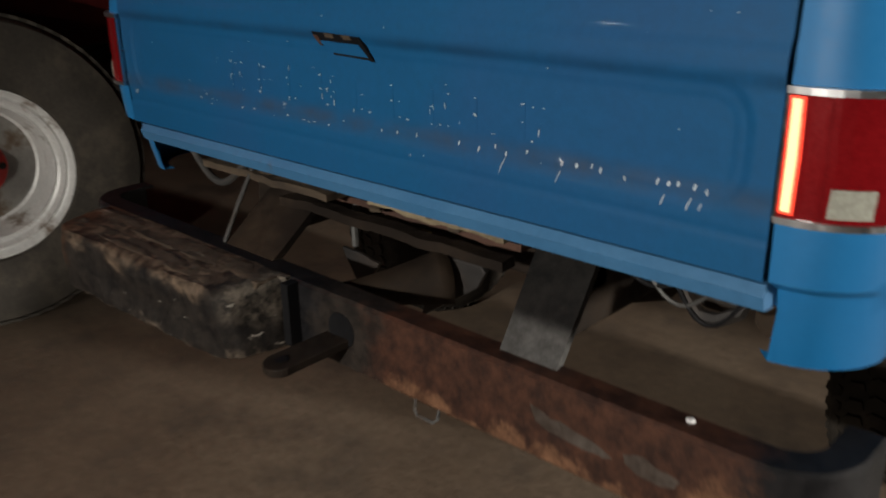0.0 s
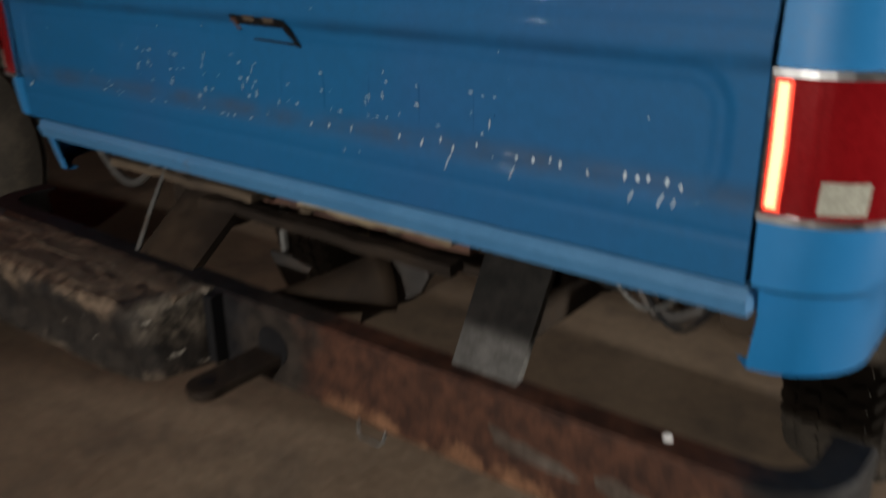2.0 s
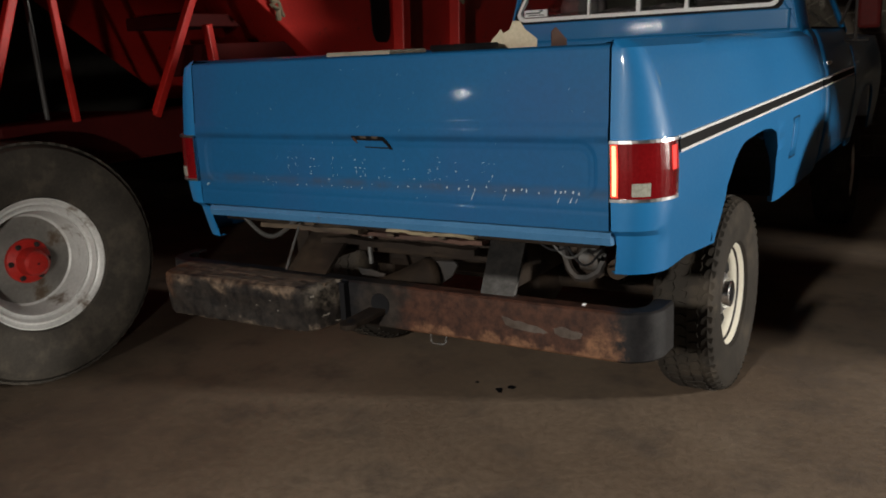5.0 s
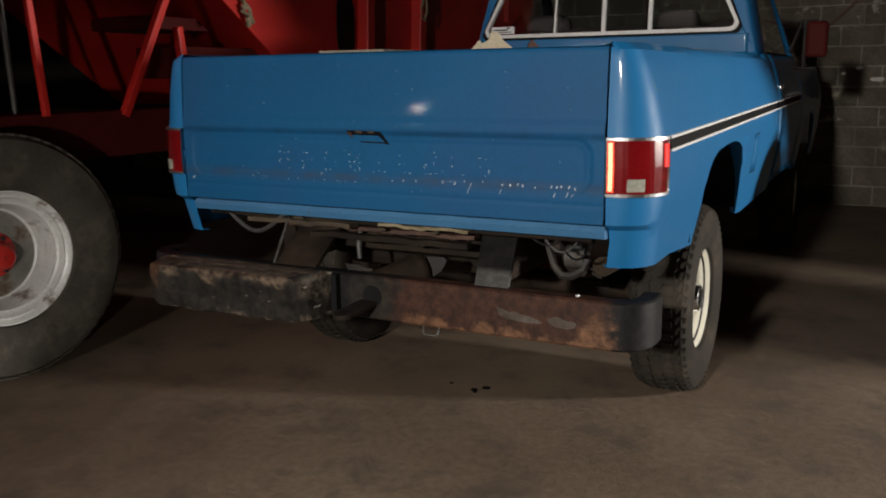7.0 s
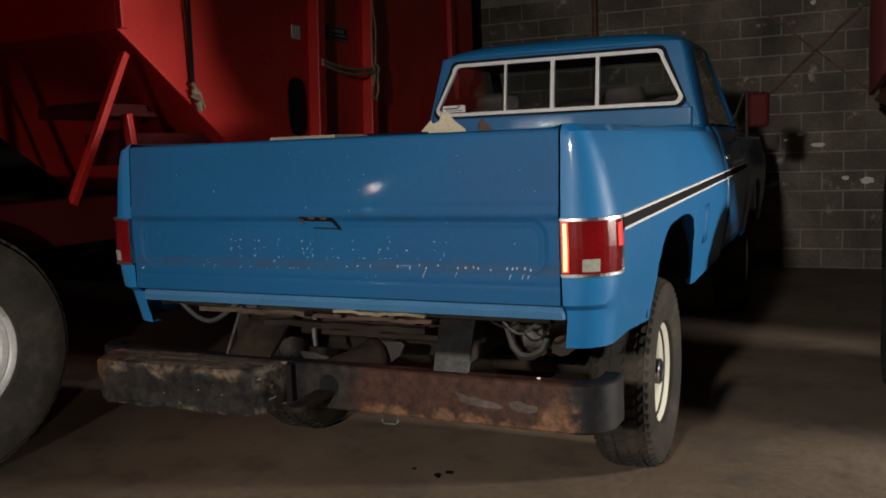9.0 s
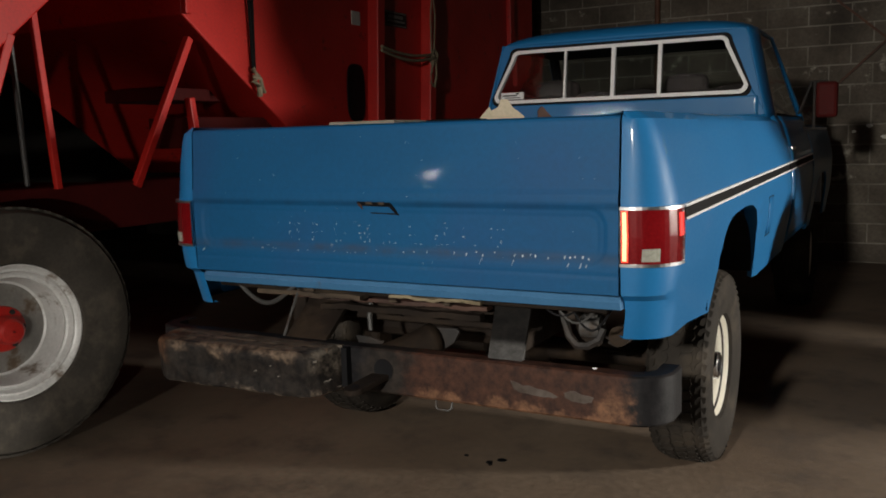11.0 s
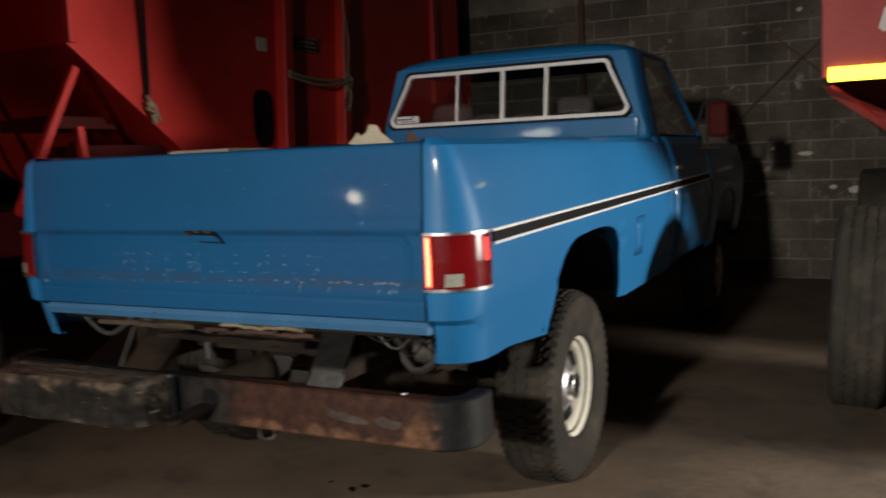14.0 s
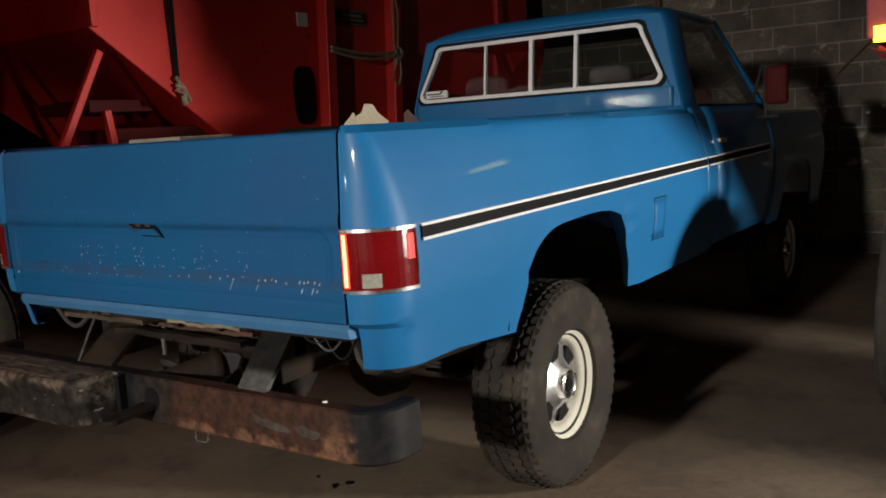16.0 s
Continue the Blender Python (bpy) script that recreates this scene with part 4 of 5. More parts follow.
def bump_path(u):
    """The bumper's plan: straight, with ends that turn forward."""
    s = 1 if u > 0 else -1
    a = abs(u)
    if a <= 0.89:
        return Vector((u, -0.09, 0)), Vector((0, -1, 0))
    th = min((a - 0.89) / 0.11, math.pi / 2)
    extra = max(0, a - 0.89 - 0.11 * math.pi / 2)
    return Vector((s * (0.89 + 0.11 * math.sin(th)), -0.09 + 0.11 * (1 - math.cos(th)) + extra, 0)), Vector((s * math.sin(th), -math.cos(th), 0))


us = steps(-1.13, -0.89, 12) + steps(-0.89, 0.89, 30)[1:] + steps(0.89, 1.13, 12)[1:]
rows = []
for u in us:
    p, n = bump_path(u)
    prof = [(-0.055, 0.692), (-0.006, 0.692), (0.0, 0.686), (0.0, 0.548), (-0.006, 0.541), (-0.05, 0.541), (-0.05, 0.548), (-0.009, 0.550), (-0.009, 0.684), (-0.055, 0.685)]
    rows.append([bm.verts.new(p + n * d + Vector((0, 0, z))) for d, z in prof])
for a, b in zip(rows, rows[1:]):
    for k in range(len(a)):
        j = (k + 1) % len(a)
        bm.faces.new((a[k], b[k], b[j], a[j]))
bm.faces.new(rows[0])
bm.faces.new(rows[-1][::-1])
bumper = part("rear_bumper", bm, BUMPER, truck, "rusty steel channel bumper with one worn step block", smooth=True)


def ragged(pts, n=6, amp=0.006, seed=0.0):
    """An outline with its sides broken up unevenly."""
    out = []
    for k, (x, z) in enumerate(pts):
        x1, z1 = pts[(k + 1) % len(pts)]
        for e in range(n):
            u, v = x + (x1 - x) * e / n, z + (z1 - z) * e / n
            out.append((u + amp * noise.noise(Vector((u * 30, v * 30, seed))), v + amp * noise.noise(Vector((u * 30, v * 30, seed + 9)))))
    return out


def face_patch(pts, proud, name, material, label, seed, amp=0.006):
    bm = bmesh.new()
    prism(bm, ragged(pts, 8, amp, seed), Matrix(((1, 0, 0, 0), (0, 0, -1, -0.089), (0, 1, 0, 0), (0, 0, 0, 1))), proud)
    return part(name, bm, material, bumper, label)


face_patch([(0.52, 0.640), (0.56, 0.628), (0.64, 0.622), (0.675, 0.606), (0.66, 0.596), (0.58, 0.600), (0.53, 0.612)], 0.0014, "bare_patch", BARE, "bare grey metal patch", 5.0)
face_patch([(0.69, 0.622), (0.73, 0.628), (0.785, 0.612), (0.78, 0.598), (0.72, 0.594), (0.695, 0.606)], 0.0014, "bare_patch", BARE, "bare grey metal patch", 7.0)
# step block: worn and rounded, with a crack along its top
LO = [(-0.85, -0.09), (-0.838, -0.19), (-0.815, -0.235), (-0.775, -0.258), (-0.14, -0.230), (-0.118, -0.205), (-0.095, -0.125), (-0.095, -0.09)]
HI = [(-0.86, -0.085), (-0.848, -0.19), (-0.825, -0.238), (-0.77, -0.262), (-0.148, -0.244), (-0.126, -0.215), (-0.10, -0.115), (-0.10, -0.085)]


def block_ring(z, t, inset):
    """One level of the block: t blends the lower outline into the upper one."""
    ring = [Vector(p).lerp(Vector(q), t) for p, q in zip(LO, HI)]
    mid = Vector((-0.48, -0.15))
    loop = []
    for k in range(8):
        p, q = ring[k], ring[(k + 1) % 8]
        n = 72 if k == 3 else 36 if k == 7 else 5
        for e in range(n):
            c = p.lerp(q, e / n)
            w = 0.008 * noise.noise(Vector((c.x * 7, c.y * 9, z * 12))) + 0.004 * noise.noise(Vector((c.x * 26, c.y * 26, z * 30)))
            front = 1.0 if c.y < -0.1 else 0.0
            out = (c - mid) * Vector((1, 1))
            c = c - out.normalized() * inset * front
            loop.append(Vector((c.x, c.y + w * front, z + 0.5 * w)))
    return loop


bm = bmesh.new()
rows = []
for z, t, inset in ((0.538, 0, 0.012), (0.545, 0, 0.002), (0.56, 0, 0), (0.58, 0.1, 0), (0.60, 0.25, 0.001), (0.625, 0.5, 0.001), (0.65, 0.8, 0), (0.668, 1, 0.002), (0.680, 1, 0.006), (0.688, 1, 0.013), (0.692, 1, 0.024)):
    rows.append([bm.verts.new(p) for p in block_ring(z, t, inset)])
for p, q in zip(rows, rows[1:]):
    for k in range(len(p)):
        j = (k + 1) % len(p)
        bm.faces.new((p[k], p[j], q[j], q[k]))
bm.faces.new(rows[0][::-1])
bm.faces.new(rows[-1])
part("step_block", bm, STEPBLOCK, bumper, "chipped black step block", smooth=True)
for y0, y1, xl, xr in ((-0.228, -0.170, -0.80, -0.158), (-0.163, -0.092, -0.842, -0.118)):
    def pad(x, y):
        h = 0.6905 + 0.004 * noise.noise(Vector((x * 9, y * 22, 2))) + 0.003 * noise.noise(Vector((x * 30, y * 60, 5)))
        e = 0.006 * noise.noise(Vector((x * 14, 3.0, y0)))
        return Vector((x, y + e, h - 0.008 * ease(0.010, 0.0, min(y - y0, y1 - y))))
    part("step_board", grid(bmesh.new(), pad, steps(xl, xr, 90), [y0, y0 + 0.003, y0 + 0.008] + steps(y0 + 0.014, y1 - 0.014, 4) + [y1 - 0.008, y1 - 0.003, y1]), STEPTOP, bumper, "worn brown tread board of the step", smooth=True, solid=0.006)
part("step_gap", boxed(-0.092, -0.070, -0.118, -0.0895, 0.555, 0.690), BLACK, bumper)
# drawbar in front of a flat dark disc on the bumper's face
part("bumper_disc", lathe(bmesh.new(), [(0.0, 0.0005), (0.0, 0.037), (-0.004, 0.039)], 24), BLACK, bumper, "dark round disc").matrix_basis = pose(0.058, -0.0915, 0.622, 0, 0, -90)
bm = bmesh.new()
TAB = Matrix.Translation((0.045, -0.085, 0.590)) @ Matrix.Rotation(radians(-10), 4, "Z") @ Matrix.Rotation(radians(7), 4, "X")
prism(bm, [(-0.034, 0.02), (-0.034, -0.115)] + [(0.036 * math.cos(a), -0.128 + 0.036 * math.sin(a)) for a in steps(math.pi * 1.05, math.pi * 1.95, 10)] + [(0.034, -0.115), (0.034, 0.02)], TAB, 0.018)
part("tow_tab", bm, UNDER, bumper, "dark rusty steel tow tab with a hole", bevel=0.003)
part("tow_hole", lathe(bmesh.new(), [(0, 0.0005), (0, 0.013)], 16), BLACK, bumper).matrix_basis = TAB @ pose(0, -0.126, 0.0195, 0, -90, 0)
bm = bmesh.new()
tube(bm, [(0.252, -0.082, 0.545), (0.254, -0.088, 0.520), (0.262, -0.09, 0.513), (0.302, -0.09, 0.514), (0.31, -0.087, 0.522), (0.31, -0.08, 0.545)], 0.0035, 6)
part("chain_loop", bm, GREYSTEEL, bumper, "bent wire loop", smooth=True)
part("bolt_head", lathe(bmesh.new(), [(0.005, 0.0005), (0.004, 0.005), (0.002, 0.007), (0, 0.0075)], 12), WHITE_TRIM, bumper, "pale bolt head").matrix_basis = pose(0.775, -0.05, 0.691, 0, -90, 0)

# ---- under the bed ----
for sx in (-1, 1):
    part("frame_rail", boxed(sx * 0.43 - 0.03, sx * 0.43 + 0.03, 0.10, 5.3, 0.66, 0.82), UNDER, truck, "dark frame rail", bevel=0.006)
    bm = bmesh.new()
    o = [(0.37, 0.15), (0.50, 0.15), (0.545, -0.05), (0.43, -0.055)] if sx > 0 else [(-0.37, 0.15), (-0.19, 0.15), (-0.20, -0.05), (-0.375, -0.055)]
    lo = [bm.verts.new((x, y, 0.672 + 0.80 * (y + 0.055))) for x, y in o]
    up = [bm.verts.new((x, y - 0.008, 0.686 + 0.80 * (y + 0.055))) for x, y in o]
    bm.faces.new(lo[::-1])
    bm.faces.new(up)
    for k in range(4):
        bm.faces.new((lo[k], lo[(k + 1) % 4], up[(k + 1) % 4], up[k]))
    # the left plate's shade is in its dark material, the right one's in BRACKET
    part("bumper_bracket", bm, BRACKET if sx > 0 else UNDER, truck, "flat grey bumper bracket plate" if sx > 0 else "dark wide bumper bracket plate")
    part("bracket_bolt", lathe(bmesh.new(), [(0, 0.016), (0.008, 0.014), (0.010, 0.001)], 10), ALU, truck).matrix_basis = pose(sx * 0.44, 0.115, 0.822, 0, -50, 90)
part("crossmember", boxed(-0.50, 0.46, 0.16, 0.22, 0.73, 0.80), UNDER, truck, "dark rear crossmember", bevel=0.006)
part("crossmember", boxed(-0.78, 0.78, 0.06, 0.12, 0.835, 0.895), UNDER, truck, "dark bed crossmember", bevel=0.006)
planks = ((-0.56, -0.10, 0.05, 0.835, 0.016, 0.06), (0.01, 0.36, 0.06, 0.845, 0.011, 0.05), (-0.45, 0.36, 0.11, 0.815, 0.014, 0.05), (-0.28, 0.36, 0.05, 0.795, 0.02, 0.035), (-0.5, 0.0, 0.2, 0.80, 0.02, 0.06), (-0.2, 0.34, 0.30, 0.78, 0.02, 0.06))
for k, (x0, x1, y, z, th, w) in enumerate(planks):
    bm = bmesh.new()
    grid(bm, lambda x, v: Vector((x, y + v, z + 0.007 * noise.noise(Vector((x * 9, k, 0))) + 0.004 * noise.noise(Vector((x * 30, v * 40, k))))), steps(x0, x1, 30), steps(-w / 2, w / 2, 3))
    part("plank", bm, DUSTY if k == 0 else STRAW if k == 1 else RUSTDARK if k == 2 else UNDER, truck, "dusty strip of wood lodged under the bed", solid=th)
part("tag", boxed(0.066, 0.100, 0.112, 0.126, 0.768, 0.780), TAN, truck, "small yellow plastic tag", bevel=0.002)
for x, y, z, s in ((0.02, 0.05, 0.828, 0.012), (0.22, 0.06, 0.828, 0.010), (-0.34, 0.05, 0.846, 0.016)):
    bm = bmesh.new()
    bmesh.ops.create_icosphere(bm, subdivisions=2, radius=s)
    for q in bm.verts:
        q.co = Vector((x, y, z)) + Vector((q.co.x * 1.5, q.co.y, q.co.z * 0.6)) * (1 + 0.5 * noise.noise(q.co * 60 + Vector((x, y, z)) * 9))
    part("dirt_clod", bm, DUSTY, truck, "clod of dried dirt")
bm = bmesh.new()
rows = []
for t in steps(0, 1, 8):
    c, r = Vector((-0.015 + 0.12 * t, -0.035 + 0.195 * t, 0.648 + 0.012 * t)), 0.030 + 0.040 * t ** 1.6
    rows.append([bm.verts.new(c + Vector((0.85 * r * math.sin(a), -0.5 * r * math.sin(a), r * math.cos(a)))) for a in steps(-1.9, 1.9, 12)])
for a, b in zip(rows, rows[1:]):
    for k in range(len(a) - 1):
        bm.faces.new((a[k], a[k + 1], b[k + 1], b[k]))
part("hitch_arm", bm, UNDER, truck, "dark flared hitch arm, open below", smooth=True, solid=0.008)
bm = bmesh.new()
prism(bm, [(0.068, 0.705), (0.133, 0.722), (0.208, 0.724), (0.221, 0.712), (0.198, 0.672), (0.039, 0.563), (0.055, 0.63)], Matrix(((1, 0, 0, 0), (0, 0, -1, 0.165), (0, 1, 0, 0), (0, 0, 0, 1))), 0.014)
part("hitch_gusset", bm, OLDSTEEL, truck, "grey worn gusset plate", bevel=0.003)
bm = bmesh.new()
prism(bm, ragged([(-0.215, 0.668), (-0.09, 0.655), (-0.125, 0.59), (-0.17, 0.595)], 4, 0.006, 3.0), Matrix(((1, 0, 0, 0), (0, 0, -1, 0.16), (0, 1, 0, 0), (0, 0, 0, 1))), 0.01)
part("hitch_lug", bm, OLDSTEEL, truck, "rusty lug under the crossmember", bevel=0.002)
bm = bmesh.new()
tube(bm, [(-0.12, 0.12, 0.80), (-0.125, 0.115, 0.75), (-0.118, 0.11, 0.70)], 0.009, 8)
part("hanging_bolt", bm, GREYSTEEL, truck, smooth=True)
# leaf springs, shackles and axle
for sx in (-1, 1):
    for k in range(4):
        bm = bmesh.new()
        L = 0.66 - 0.12 * k
        rows = []
        for t in steps(-1, 1, 14):
            y, z = 1.17 + L * t, 0.50 + 0.17 * t * t * (L / 0.66) ** 2 - 0.014 * k
            rows.append([bm.verts.new((sx * x, y, z + dz)) for x, dz in ((0.535, 0), (0.60, 0), (0.60, 0.011), (0.535, 0.011))])
        for a, b in zip(rows, rows[1:]):
            for j in range(4):
                bm.faces.new((a[j], b[j], b[(j + 1) % 4], a[(j + 1) % 4]))
        part("leaf_spring", bm, UNDER, truck)
    part("spring_shackle", boxed(sx * 0.57 - 0.045, sx * 0.57 + 0.045, 0.47, 0.53, 0.62, 0.83), UNDER, truck, bevel=0.01)
bm = lathe(bmesh.new(), [(-0.70, 0.001), (-0.70, 0.045), (-0.16, 0.05), (-0.10, 0.13), (0.0, 0.165), (0.10, 0.13), (0.16, 0.05), (0.70, 0.045), (0.70, 0.001)], 28)
part("rear_axle", bm, UNDER, truck, smooth=True).matrix_basis = pose(0, 1.17, 0.42)
bm = bmesh.new()
tube(bm, [(0.49, 0.42, 0.84), (0.505, 0.40, 0.76), (0.535, 0.39, 0.675), (0.565, 0.385, 0.645), (0.605, 0.385, 0.645), (0.645, 0.39, 0.67), (0.655, 0.40, 0.71)], 0.015, 6)
part("spring_hanger", bm, OLDSTEEL, truck, "grey bent spring hanger", smooth=True)
part("spring_eye", lathe(bmesh.new(), [(-0.035, 0.012), (-0.035, 0.042), (0.035, 0.042), (0.035, 0.012)], 20), GREYSTEEL, truck, "grey spring eye", smooth=True).matrix_basis = pose(0.61, 0.42, 0.71)
part("hanger_bracket", boxed(0.585, 0.635, 0.40, 0.45, 0.73, 0.86), GREYSTEEL, truck, bevel=0.008)
bm = bmesh.new()
tube(bm, [(0.70, 0.9, 0.66), (0.71, 0.5, 0.68), (0.73, 0.34, 0.70)], 0.035, 14)
part("exhaust_pipe", bm, UNDER, truck, smooth=True)
bm = bmesh.new()
tube(bm, [(-0.73 + 0.36 * t, 0.075 - 0.05 * t, 0.868 - 0.085 * math.sin(math.pi * t) ** 1.3) for t in steps(0, 1, 18)], 0.009, 8)
part("hose", bm, GREYSTEEL, truck, "pale sagging hose", smooth=True)
bm = bmesh.new()
tube(bm, [(-0.372, 0.030, 0.85), (-0.377, -0.012, 0.775), (-0.383, -0.054, 0.692)], 0.005, 6)
part("brake_line", bm, GREYSTEEL, truck, smooth=True)
for k in range(3):
    bm = bmesh.new()
    tube(bm, [(0.55 + 0.05 * k + 0.13 * t, 0.10, 0.84 - (0.03 + 0.02 * k) * math.sin(math.pi * t)) for t in steps(0, 1, 10)], 0.004, 6)
    part("wire", bm, GREYSTEEL if k == 1 else BLACK, truck, smooth=True)
part("fuel_tank", boxed(-0.40, 0.36, 0.42, 0.92, 0.60, 0.80), UNDER, truck, "dark fuel tank", bevel=0.04)

# ---- the red gravity wagon beside the truck ----
wagon = thing("grain_wagon", "tall red gravity grain wagon with silver wheels", "farm wagon")
WX = -2.15
prof = [(1.34, 3.4), (1.34, 2.13), (2.70, 1.16), (5.0, 1.16), (6.6, 2.2), (6.6, 3.4)]
TO_SIDE = Matrix(((0, 0, -1, WX), (1, 0, 0, 0), (0, 1, 0, 0), (0, 0, 0, 1)))
part("hopper", prism(bmesh.new(), prof, TO_SIDE, 2.0), RED, wagon, "bright red steel hopper", bevel=0.01)
bm = bmesh.new()
beam(bm, (WX + 0.02, 1.36, 3.4), (WX + 0.02, 1.36, 2.13), 0.04, 0.05, up=(0, 1, 0))
part("corner_post", bm, RED, wagon, bevel=0.006)
part("hopper_leg", beam(bmesh.new(), (WX - 0.02, 1.40, 2.0), (WX - 0.06, 0.97, 1.16), 0.045, 0.045, up=(0, 1, 0)), RED, wagon, "red angle iron leg", bevel=0.006)
part("hopper_leg", beam(bmesh.new(), (WX - 0.10, 1.46, 1.66), (WX - 0.10, 1.52, 1.18), 0.05, 0.045, up=(0, 1, 0)), RED, wagon, "red angle iron leg", bevel=0.006)
part("hopper_leg", beam(bmesh.new(), (WX - 0.02, 0.37, 2.10), (WX - 0.02, 0.44, 1.18), 0.03, 0.035, up=(0, 1, 0)), RED, wagon, "thin red upright", bevel=0.005)
part("hopper_leg", beam(bmesh.new(), (WX - 0.02, 0.24, 1.92), (WX - 0.06, -0.02, 1.18), 0.045, 0.045, up=(0, 1, 0)), RED, wagon, "red angle iron leg", bevel=0.006)
part("vent_pipe", tube(bmesh.new(), [(WX - 0.20, 0.36, 2.3), (WX - 0.20, 0.40, 1.18)], 0.014, 10), GREYSTEEL, wagon, "grey upright pipe", smooth=True)
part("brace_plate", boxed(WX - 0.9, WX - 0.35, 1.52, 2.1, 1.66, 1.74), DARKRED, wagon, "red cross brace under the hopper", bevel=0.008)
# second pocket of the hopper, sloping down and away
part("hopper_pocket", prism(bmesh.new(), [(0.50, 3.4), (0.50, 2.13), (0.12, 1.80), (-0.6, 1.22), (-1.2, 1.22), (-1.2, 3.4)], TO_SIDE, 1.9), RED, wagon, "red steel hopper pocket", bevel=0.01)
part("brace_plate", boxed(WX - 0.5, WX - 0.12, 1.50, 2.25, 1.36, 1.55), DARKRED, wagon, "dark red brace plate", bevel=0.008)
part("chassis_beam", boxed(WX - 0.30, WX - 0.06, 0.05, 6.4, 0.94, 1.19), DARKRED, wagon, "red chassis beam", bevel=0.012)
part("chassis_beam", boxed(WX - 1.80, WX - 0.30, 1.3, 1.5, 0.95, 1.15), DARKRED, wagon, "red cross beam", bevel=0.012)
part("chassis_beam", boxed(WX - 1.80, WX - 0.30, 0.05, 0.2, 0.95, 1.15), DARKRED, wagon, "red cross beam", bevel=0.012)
for y, lean in ((3.30, 0.10), (4.12, 0.12)):
    bm = bmesh.new()
    beam(bm, (WX + 0.05, y - 0.03, 1.16), (WX + 0.05, y + lean, 3.38), 0.10, 0.10, up=(0, 1, 0))
    beam(bm, (WX + 0.02, y + 0.045, 1.16), (WX + 0.02, y + lean + 0.075, 3.38), 0.03, 0.05, up=(0, 1, 0))
    part("side_post", bm, RED, wagon, "red steel side post with a folded flange", bevel=0.008)
part("slot_panel", prism(bmesh.new(), [(3.09 + 0.115 * math.copysign(abs(math.cos(a)) ** 0.6, math.cos(a)), 1.735 + 0.215 * math.copysign(abs(math.sin(a)) ** 0.6, math.sin(a))) for a in steps(0, 2 * math.pi, 28)[:-1]], Matrix(((0, 0, 1, WX - 0.006), (1, 0, 0, 0), (0, 1, 0, 0), (0, 0, 0, 1))), 0.018), BLACK, wagon, "dark rounded slot in the hopper side")
part("sticker", boxed(WX, WX + 0.006, 3.07, 3.18, 2.24, 2.34), PAPER, wagon, "small pale sticker")
plate = part("label_plate", boxed(WX, WX + 0.012, 3.50, 3.86, 2.28, 2.40), OLDSTEEL, wagon, "dark label plate with pale bars")
for y0, y1, z0, z1 in ((3.51, 3.85, 2.385, 2.395), (3.51, 3.85, 2.285, 2.293), (3.58, 3.80, 2.345, 2.37), (3.56, 3.83, 2.315, 2.33)):
    part("label_bar", boxed(WX + 0.012, WX + 0.015, y0, y1, z0, z1), DISC, plate)
part("side_rib", boxed(WX, WX + 0.05, 5.9, 6.0, 1.9, 3.4), RED, wagon, bevel=0.006)


def farm_wheel(parent, at, turn, r, w, rim_r, rim_mat, hub_mat, lean=0):
    wheel = part("wheel", lathe(bmesh.new(), [(-w * 0.3, 0.01), (-w * 0.3, rim_r * 0.9), (w * 0.12, rim_r * 0.92), (w * 0.30, rim_r * 0.98), (w * 0.36, rim_r * 1.03), (w * 0.385, rim_r * 1.03), (w * 0.385, rim_r * 1.0), (w * 0.33, rim_r * 0.965), (w * 0.315, rim_r * 0.94), (w * 0.325, rim_r * 0.91), (w * 0.25, rim_r * 0.87), (w * 0.235, rim_r * 0.84), (w * 0.245, rim_r * 0.81), (w * 0.16, rim_r * 0.775), (w * 0.02, rim_r * 0.745), (-w * 0.10, rim_r * 0.72), (-w * 0.13, rim_r * 0.66), (-w * 0.10, rim_r * 0.58), (-w * 0.05, rim_r * 0.44), (-w * 0.05, 0.01)], 64), rim_mat, parent, "silver painted steel wheel", smooth=True)
    part("wheel_disc", lathe(bmesh.new(), [(-w * 0.115, rim_r * 0.70), (-w * 0.118, rim_r * 0.66), (-w * 0.088, rim_r * 0.58), (-w * 0.038, rim_r * 0.44), (-w * 0.038, 0.01)], 48), DISC, wheel, "dull brown grey wheel disc", smooth=True)
    part("tyre", lathe(bmesh.new(), tyre_profile(w, r, rim_r * 1.0), 80), FARMRUBBER, wheel, "dusty black implement tyre", smooth=True)
    bm = bmesh.new()
    for k in range(4):
        x = w * (-0.3 + 0.2 * k)
        rows = []
        for q in range(121):
            a = 2 * math.pi * q / 120
            z = 0.004 * (1 if q % 2 else -1)
            rows.append([bm.verts.new((x + z + dx, rr * math.cos(a), rr * math.sin(a))) for dx, rr in ((-w * 0.08, r - 0.006), (-w * 0.075, r + 0.006), (w * 0.075, r + 0.006), (w * 0.08, r - 0.006))])
        for a, b in zip(rows, rows[1:]):
            for j in range(3):
                bm.faces.new((a[j], b[j], b[j + 1], a[j + 1]))
    part("tread", bm, FARMRUBBER, wheel, "ribbed tread")
    part("hub", lathe(bmesh.new(), [(-w * 0.06, rim_r * 0.36), (w * 0.0, rim_r * 0.34), (w * 0.04, rim_r * 0.22), (w * 0.26, rim_r * 0.19), (w * 0.30, rim_r * 0.15), (w * 0.31, 0.005)], 28), hub_mat, wheel, "painted hub", smooth=True)
    for k in range(6):
        a = 2 * math.pi * k / 6
        part("wheel_nut", lathe(bmesh.new(), [(0, 0.014), (0.02, 0.014), (0.022, 0.001)], 6), OLDSTEEL, wheel).matrix_basis = pose(-w * 0.02, rim_r * 0.28 * math.cos(a), rim_r * 0.28 * math.sin(a))
    wheel.matrix_basis = pose(*at, 0, lean, turn)
    return wheel


